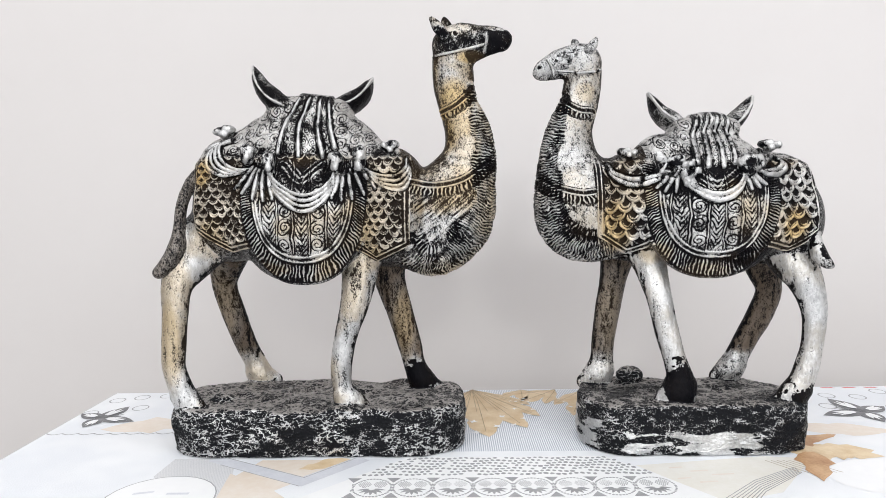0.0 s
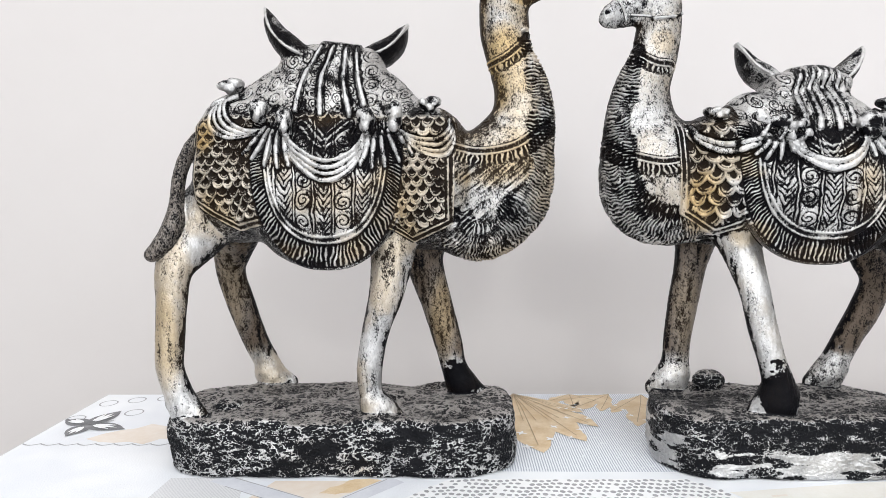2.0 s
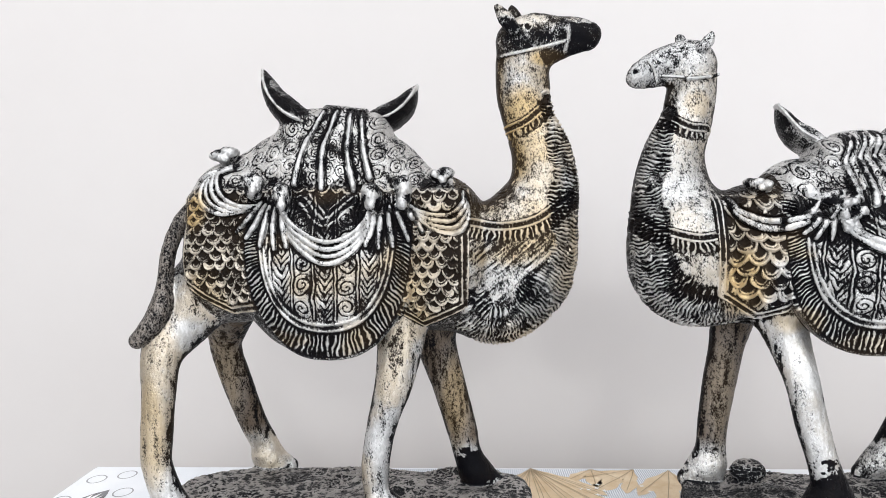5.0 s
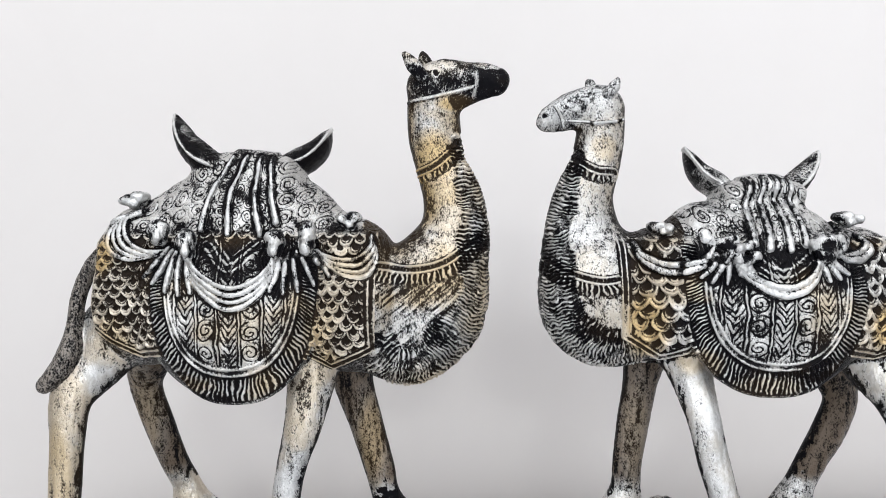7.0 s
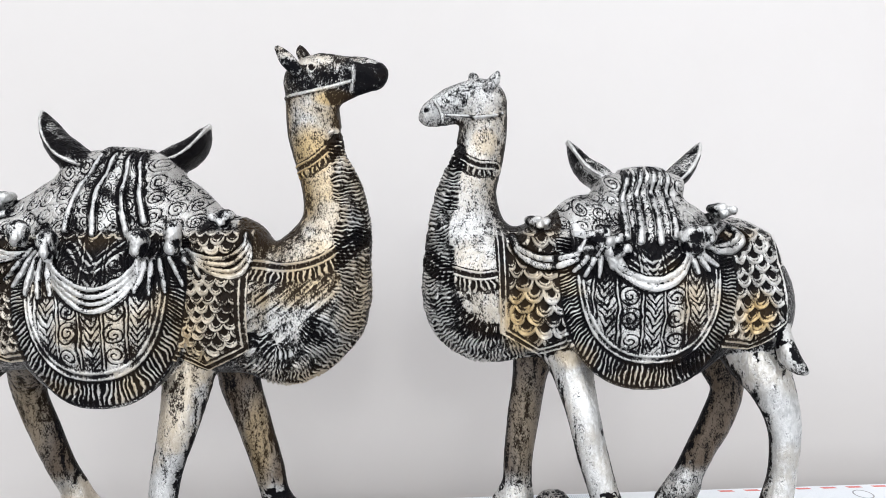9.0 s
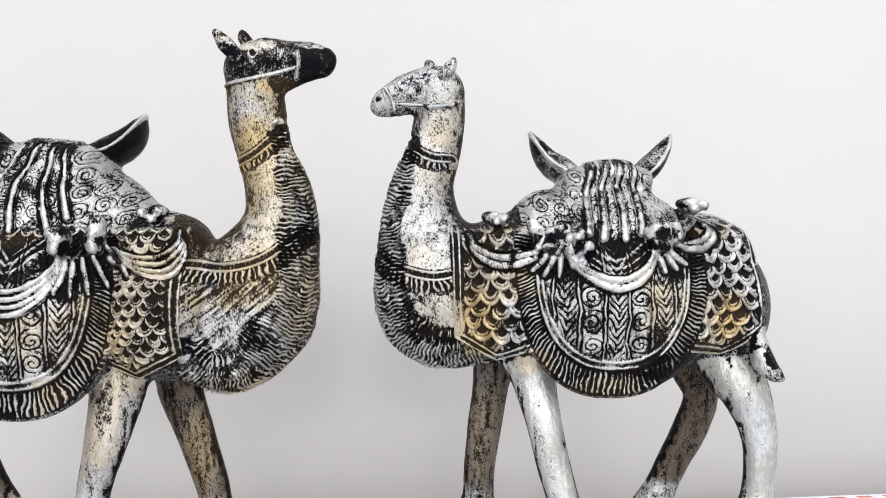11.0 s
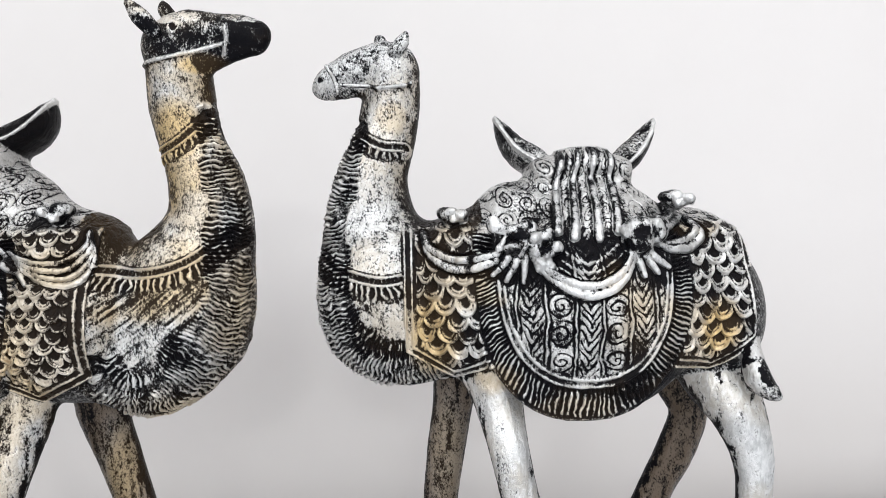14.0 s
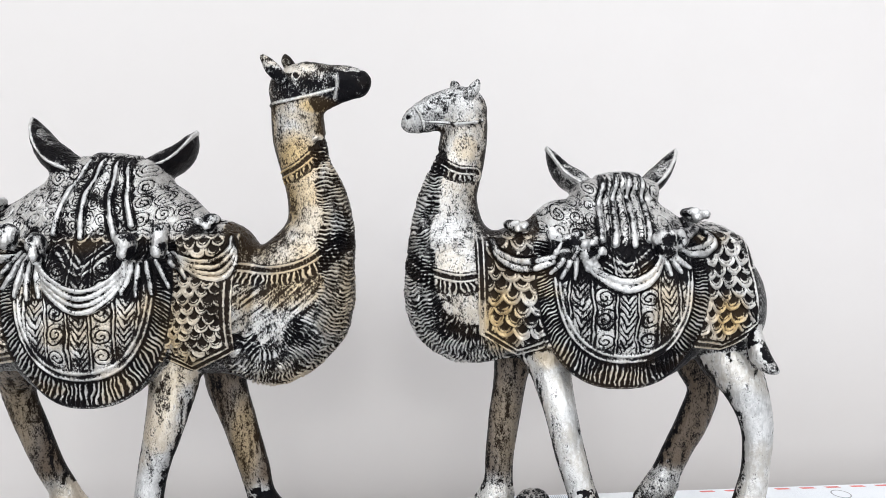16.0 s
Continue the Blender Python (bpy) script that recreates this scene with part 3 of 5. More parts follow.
    for key, size in (("collar", 1.0), ("throat", 0.7)):
        dist, side, run = along(spline(d[key], 3), u, z)
        below = dist * side * d["hand"][key]
        band = chest * (gap["head"] > 0.5)
        teeth = np.sin(2 * math.pi * (run / 2.8 + 0.05 * below + 1.0 * grain)) * smooth_step(0.5, 1.5, below) * smooth_step(7.0 * size, 5 * size, below + 3 * grain)
        beads = np.sin(2 * math.pi * run / 2.0) * ridge_at(below, -1.8, 0.8)
        on = band * (np.abs(below) < 9)
        high += on * size * (0.95 * ridge_at(below, 0, 0.6) + 0.9 * ridge_at(below, -3.6, 0.55) + 0.8 * teeth + 0.4 * beads - 0.3 * ridge_at(below, -1.8, 1.0))
        paint_shade = np.where((on > 0.5) & (below > -5) & (below < 7.5 * size + 4 * grain), d["band_paint"], paint_shade)

    # head, legs, tail, horns, plinth; head and legs have form shade painted on their turned sides
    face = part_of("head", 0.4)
    paint_shade = paint_shade * (1 - face) + face * (d["head_paint"] - 0.35 * smooth_step(0.6, 0.0, n[:, 1]) + d["muzzle"] * smooth_step(d["head"][2][0] + 4, d["head"][3][0], u))
    gilt = gilt * (1 - face) + face * d["head_gilt"] * smooth_step(0.4, 0.6, wide)
    eye = np.hypot(u - d["eye"][0], z - d["eye"][1])
    high += face * (0.45 * ridge_at(eye, 2.2, 0.7) - 0.4 * ridge_at(eye, 0, 0.9) + 0.5 * (fractal(u, v, z, 6, 6, 4, 61) - 0.5))
    paint_shade += face * 0.35 * (fractal(u, v, z, 5, 5, 3, 62) - 0.5)
    paint_shade -= face * 0.4 * ridge_at(eye, 0, 1.1)
    nostril = np.hypot(u - d["nostril"][0], z - d["nostril"][1])
    high -= face * 0.9 * ridge_at(nostril, 0, 1.1)
    paint_shade -= face * 0.5 * ridge_at(nostril, 0, 1.1)
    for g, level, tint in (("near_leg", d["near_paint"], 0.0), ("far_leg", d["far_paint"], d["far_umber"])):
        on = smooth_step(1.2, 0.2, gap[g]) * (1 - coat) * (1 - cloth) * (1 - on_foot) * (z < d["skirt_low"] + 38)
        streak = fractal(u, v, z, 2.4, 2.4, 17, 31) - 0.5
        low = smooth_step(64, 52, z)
        # real streaks and specks, plus shade painted where the leg turns aside
        paint_shade = paint_shade * (1 - on) + on * (level + 0.06 + 0.35 * streak + 0.25 * speck - 0.75 * smooth_step(0.75, -0.15, n[:, 1] + 0.5 * streak + 0.3 * speck) + 0.08)
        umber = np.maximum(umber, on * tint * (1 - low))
        gilt = gilt * (1 - on) + on * d["leg_gilt"] * smooth_step(0.35, 0.65, wide)
        high += on * 0.5 * streak
    on = part_of("tail", 0.3) * (1 - trunk)
    paint_shade, umber = paint_shade * (1 - on) + on * d["tail_paint"], np.maximum(umber, on * d["tail_umber"])
    high += on * 0.5 * (fractal(u, v, z, 1.8, 1.8, 14, 66) - 0.5)
    on = part_of("horn", 0.3)
    paint_shade = paint_shade * (1 - on) + on * (d["horn_paint"] + 0.9 * (fractal(u, v, z, 9, 9, 9, 41) - 0.5))
    high += on * 0.9 * (fractal(u, v, z, 6, 6, 4, 44) - 0.5)
    for key, hand in (("horn_rear", -1), ("horn_fore", 1)):
        dist, side, run = along(spline([q[:2] for q in d[key]], 2), u, z)
        inward = dist * side * hand + 1.0
        hold = on * (dist < 9)
        high += hold * (1.0 * ridge_at(inward, 0, 0.75) + smooth_step(0.8, 1.6, inward) * (-0.5 + 0.8 * vein_of(whorls(wu, wz, 5.0))))
        paint_shade += hold * (0.15 * ridge_at(inward, 0, 0.8) + 0.28 * smooth_step(0.8, 1.6, inward) - 0.16 * smooth_step(-0.8, -1.6, inward))
    blotch = fractal(u, v, z, 4.5, 4.5, 4.5, 91) - 0.5
    # cords, knots and folds: blotched cover, with shade painted on their turned sides
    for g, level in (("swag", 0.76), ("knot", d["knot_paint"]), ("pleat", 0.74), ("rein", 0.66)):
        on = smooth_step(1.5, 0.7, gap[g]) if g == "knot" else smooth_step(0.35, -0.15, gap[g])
        paint_shade, umber = paint_shade * (1 - on) + on * (level + 0.08 + 0.5 * blotch - (0.3 if g == "knot" else 0.6) * smooth_step(0.85, 0.2, n[:, 1])), umber * (1 - on)
        gilt *= 1 - 0.7 * on
    # painted occlusion: darker in the crevices round swags and folds
    paint_shade -= 0.42 * smooth_step(2.4, 0.6, trims) * smooth_step(0.2, 0.6, trims) * smooth_step(0.7, 1.5, gap["knot"]) * (1 - on_foot)
    strata = fractal(u + 4 * grain, v, z, 13, 13, 2.8, 51) - 0.5
    rock = fractal(u + 6 * strata, v, z, 4.2, 4.2, 2.6, 54) - 0.5
    warp = 5 * (fractal(u, v, z, 7, 7, 5, 58) - 0.5)
    thin = lambda a, b, w: smooth_step(w, w * 0.25, np.abs(fractal(u + warp, v + warp, z + 0.6 * warp, a, a, a * 0.45, b) - 0.5))
    vein = np.maximum.reduce([thin(11, 55, 0.040), thin(6.0, 59, 0.045), 0.9 * thin(3.4, 63, 0.055)])
    high = high * (1 - on_foot) + on_foot * (0.9 * strata + 0.6 * rock + 0.6 * vein)
    patch = smooth_step(17, 13, z + 9 * strata) * smooth_step(-25, -5, u) + smooth_step(72, 84, u + 20 * strata) * smooth_step(29, 24, z)
    patch = np.clip(patch, 0, 1) * smooth_step(-0.12, 0.04, fractal(u, v, z, 18, 18, 4, 57) - 0.5)
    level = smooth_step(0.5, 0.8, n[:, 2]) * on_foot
    paint_shade = paint_shade * (1 - on_foot) + on_foot * (d["rock_paint"] + d["rock_patch"] * patch + 0.24 * level)
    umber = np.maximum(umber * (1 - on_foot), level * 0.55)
    gilt = gilt * (1 - on_foot)
    for tu, tz, tv, ru, rz, value in d["touches"]:
        far = np.sqrt(((u - tu) / ru) ** 2 + ((z - tz) / rz) ** 2) + 1.3 * grain
        on = smooth_step(1.15, 0.8, far) * (np.abs(v - tv) < 20) * (1 - on_foot)
        paint_shade = paint_shade * (1 - on) + on * (value + 0.25 * grain)
        umber *= 1 - on
    for tu, tz, tv, ru, rz, value in d["gilding"]:
        far = np.sqrt(((u - tu) / ru) ** 2 + ((z - tz) / rz) ** 2)
        on = smooth_step(1.3, 0.4, far) * (np.abs(v - tv) < 24) * (1 - on_foot)
        gilt = np.maximum(gilt, value * on)
        umber *= 1 - 0.6 * value * on
    dress = np.clip(coat + cloth + mound + strap, 0, 1) * (1 - on_foot)
    paint_shade += dress * (0.7 * (fractal(u, v, z, 8, 8, 7, 33) - 0.5) + 0.15 * speck)
    high += dress * 0.9 * (fractal(u, v, z, 4.5, 4.5, 4.5, 36) - 0.5)
    on = smooth_step(1.5, 0.7, gap["knot"])
    high += 0.35 * grain + on * (2.4 * blotch + 1.2 * (fractal(u, v, z, 2.6, 2.6, 5, 93) - 0.5))

    # the height over its surroundings decides where paint was rubbed off
    ridge = np.clip(0.5 + 0.55 * (high - free * (0.6 * cloth + 1.3 * coat * (1 - strap) + 1.5 * strap)), 0, 1)
    scratch = vein * smooth_step(-0.25, 0.1, fractal(u, v, z, 16, 16, 9, 77) - 0.42)
    ridge = ridge * (1 - on_foot) + on_foot * np.clip(0.36 + d["rock_scratch"] * scratch + 0.4 * rock + 0.3 * patch * d["rock_patch"], 0, 1)
    base[seen] = p + n * (high * fade)[:, None]
    base[seam[0]] = (base[seam[1]] + base[seam[2]]) / 2
    p = base
    p[:, 2] = np.maximum(p[:, 2], 0)
    w = np.stack((p[:, 0] * (-1 if mirror else 1), -p[:, 1], p[:, 2]), 1) / 1000
    if not mirror:
        quads = quads[:, ::-1]
    def over_all(value):
        out = np.zeros(len(w), np.float32)
        out[seen] = np.clip(value, -1, 2)
        return out

    mesh = bpy.data.meshes.new(name)
    mesh.vertices.add(len(w))
    mesh.vertices.foreach_set("co", w.astype(np.float32).ravel())
    mesh.loops.add(quads.size)
    mesh.loops.foreach_set("vertex_index", quads.astype(np.int32).ravel())
    mesh.polygons.add(len(quads))
    mesh.polygons.foreach_set("loop_start", np.arange(0, quads.size, 4, dtype=np.int32))
    mesh.polygons.foreach_set("use_smooth", np.ones(len(quads), bool))
    for key, value in (("ridge", ridge), ("paint_shade", paint_shade), ("gilt", gilt), ("umber", umber), ("stone", on_foot)):
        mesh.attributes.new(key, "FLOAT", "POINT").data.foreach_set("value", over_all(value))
    mesh.update()
    mesh.validate()
    ob = link(name, mesh, RESIN)
    ob.matrix_world = pose(*at)
    return tagged(ob, label, "figurine", "pair of camel figurines")


TALL = dict(
    bulk=[(-40.9, 175.6, 0, 72.6, 44, 48), (-94.4, 175.1, 0, 28.4, 39.3, 41), (23.1, 169.2, 0, 35.9, 38.4, 41), (70.1, 172.5, 0, 30.4, 41, 27), (-37.9, 208.3, 0, 59.8, 43.5, 38), (55.2, 149.6, 3, 28.6, 27.2, 24), (-38.1, 165.5, 30, 45.1, 43.9, 23), (-48.1, 165.8, -16, 49.3, 46.2, 24), (-88.0, 206.0, 0, 30.0, 25.0, 37), (19.5, 203.3, 0, 26.5, 17.9, 32)],
    neck=[(70.1, 170.8, 0, 32), (79.7, 191.9, 0, 24.3), (84.2, 210.8, 0, 20.5), (83.5, 229.8, 0, 17.9), (76.9, 248.6, -3, 15.3), (72.7, 267, -4, 15.6), (71.9, 282.3, -3, 15.2)],
    head=[(70.6, 294.2, 1, 13.9), (78.6, 300.3, 1, 10.5), (91, 300.2, 1, 8.6), (101.8, 299.6, 1, 8.6), (108.8, 298.2, 1, 7.4)],
    jaw=[(76, 285.6, 1, 9.6), (87.8, 290.4, 1, 8.0), (99.2, 292.5, 1, 5.6), (107.4, 294.2, 1, 4.8)],
    ears=[(66.4, 299.0, 12, 3.6), (61.6, 304.6, 14, 4.2), (57.0, 310.3, 15, 1.9)],
    ear2=[(69.7, 307.6, -3, 3.4), (66.8, 312.1, -3, 3.4), (66, 315.5, -3, 1.3)],
    hind_near=[(-109.6, 156.5, 12, 20.9), (-120.1, 140.2, 16, 16.1), (-129.6, 122.6, 26, 11.6), (-130.6, 100.5, 30, 9.2), (-132.6, 75.8, 30, 8.7), (-133, 61.2, 30, 8.3), (-128.6, 46.6, 30, 8.6), (-124.9, 37.3, 30, 9.7), (-115.3, 33.7, 32, 4.8)],
    hind_far=[(-104.6, 150.3, -22, 18.7), (-111.4, 131.7, -30, 13.5), (-115.8, 113.6, -36, 10), (-110, 88.7, -40, 9.6), (-101.6, 63.7, -42, 8.8), (-95.1, 48.9, -44, 8.8), (-90.8, 36.5, -44, 11.1), (-78.6, 32.5, -44, 6)],
    fore_near=[(3.4, 149.1, 16, 15.7), (2.7, 130.7, 20, 13.6), (-0.8, 107, 28, 10.4), (-7.9, 82.3, 28, 8.1), (-11.8, 59.5, 28, 7.7), (-10.9, 44.9, 28, 7.3), (-6.2, 36.2, 30, 10.5), (2.7, 31.9, 30, 6)],
    fore_far=[(21.8, 144.4, -20, 16), (19.8, 122, -20, 12.5), (27.4, 95, -20, 10.4), (35.0, 67.8, -20, 9.4), (39.3, 49.5, -20, 8.6), (46, 35.8, -20, 10.6), (57.2, 31.1, -20, 5.3)],
    tail=[(-112.5, 205.9, 12, 4.0), (-120.4, 196.3, 16, 4.2), (-125.6, 179.9, 22, 4.2), (-127.1, 161.6, 26, 4.2), (-127.6, 149.6, 30, 6), (-132.1, 139.3, 33, 5.6), (-139.3, 131.1, 35, 4.4)],
    horn_rear=[(-50.2, 250.5, 10, 5.9), (-59.2, 255.6, 10, 8), (-66.8, 263.9, 10, 6.3), (-70.8, 272.1, 10, 4.2), (-73, 278.7, 10, 1.3)],
    horn_fore=[(-18.4, 250.9, -9, 6.1), (-8.9, 253.3, -9, 8.3), (1.2, 259.1, -9, 7.4), (6.9, 266.2, -9, 4.8), (10, 272.1, -9, 1.3)],
    pad=[(-56, 247.0, 0, 10.2), (-38.9, 250.0, 0, 9.4), (-13.6, 246.0, 0, 10.2)],
    knots=[(-93.2, 230.2, 22, 5.3, 4.5, 8), (-70.7, 213.8, 46, 5.8, 5.1, 6), (-55.2, 207.3, 48, 4.7, 6.2, 7), (-8.7, 207.3, 50, 5, 5.8, 7), (7, 209.6, 46, 4.3, 7, 6), (26.3, 217.7, 26, 4.9, 4.5, 8)],
    swags=[[(-86.8, 225.8), (-96.4, 218.2), (-95.2, 207.8), (-84.5, 201.5), (-70.1, 203.2)],
        [(-57.2, 204.2), (-49.9, 190.6), (-32.6, 179.9), (-16.9, 186.3), (-8.3, 204.3)],
        [(8.7, 203.3), (18.2, 195.5), (31.7, 193.4), (38.8, 201), (37.8, 210.6)],
        [(-101.5, 217.1), (-94.8, 219.3), (-86.9, 223.8)]],
    tassels=[[(-68.8, 205.9), (-75, 196.7), (-81.8, 189.9)],
        [(-66.5, 204.3), (-70.8, 193.6), (-75.7, 186.7)],
        [(-64.2, 203.5), (-65.4, 190.8), (-67.2, 182.7)],
        [(-60.4, 202.7), (-60, 190.8), (-58.7, 181.1)],
        [(-56.5, 201.9), (-54.5, 190.7), (-52.4, 182.5)],
        [(-7.6, 202), (-9.5, 190.1), (-12, 182.8)],
        [(-4.5, 202), (-5.6, 190), (-5.8, 181.1)],
        [(-1.4, 202.7), (-0.1, 190), (1.2, 181.8)],
        [(1.7, 203.4), (6.1, 192.6), (9.1, 184.8)],
        [(4.1, 204.9), (11.6, 196.3), (16.1, 189.3)]],
    pleats=[[(-38.4, 254.7), (-46.8, 236.1), (-51, 214.5)],
        [(-31.2, 255.3), (-36.5, 234), (-36.3, 212.4)],
        [(-23.3, 255.2), (-23.9, 233.8), (-19.7, 211.4)],
        [(-17.4, 254.4), (-15.9, 235.6), (-11.6, 217.9)]],
    chevron=[(-46.7, 204.1), (-33.5, 192.3), (-17.6, 204.4)],
    reins=[[(57.6, 285.6), (71.5, 287.4), (85.9, 291.2), (97, 294.2)],
        [(95.5, 305.5), (97.1, 297.5), (95.3, 288.6)]],
    collar=[(40.4, 191.8), (58.2, 189.2), (78.5, 193.3), (98, 207.1)],
    throat=[(60.5, 242.5), (74, 248), (89, 261)],
    mane=[(88.6, 261), (92.0, 250), (97.1, 233.8), (100.3, 214.8), (101, 191.6), (96.5, 168.3), (84.8, 147.1), (67.5, 129.8), (48.2, 125.6), (33.3, 134)],
    cloth=(-33, 194.2, 43.7, 70.6),
    skirt=[(-112, 193.5), (-111.7, 160.1), (-87.6, 145.1), (-60.5, 149.5), (-9, 152.9), (15.2, 136.7), (39.1, 148.3), (40.7, 196.1)],
    eye=(74.2, 301.1),
    nostril=(110.6, 301.3),
    touches=[(59.7, 161, 20, 18.9, 8.0, 0.56), (42.4, 41.3, -20, 14.2, 15.1, -0.2), (-89.2, 42.7, -44, 18.5, 11.1, 0.8), (1.1, 123.4, 28, 4, 12.1, 0.5), (26.1, 166, 34, 8.8, 6.4, 0.12), (109.4, 298.4, 0, 8.5, 6.8, 0.1), (104.7, 305.5, 8, 10.9, 2.5, 0.5), (86.1, 302.1, 10, 12.6, 2.9, 0.45), (71.8, 306.1, 8, 16.8, 3.4, 0.62)],
    gilding=[(-105.8, 199.7, 30, 9.7, 13.7, 0.9), (72, 253.3, 12, 17.5, 18.8, 0.85), (81.1, 222.4, 14, 14.5, 29.1, 0.45), (84.7, 284.4, 10, 12.6, 5.9, 0.9), (31.5, 85.9, -20, 11.5, 33.2, 0.8), (26.1, 164, 34, 18.4, 24, 0.35), (-133, 84, 30, 11.3, 40.3, 0.65), (-116, 98.5, -38, 13.7, 45.8, 0.6), (-102.7, 157.6, 34, 20, 20, 0.4), (66.3, 191.6, 22, 24.5, 12.3, 0.35), (27.2, 195.6, 40, 15.8, 11.8, 0.5)],
)
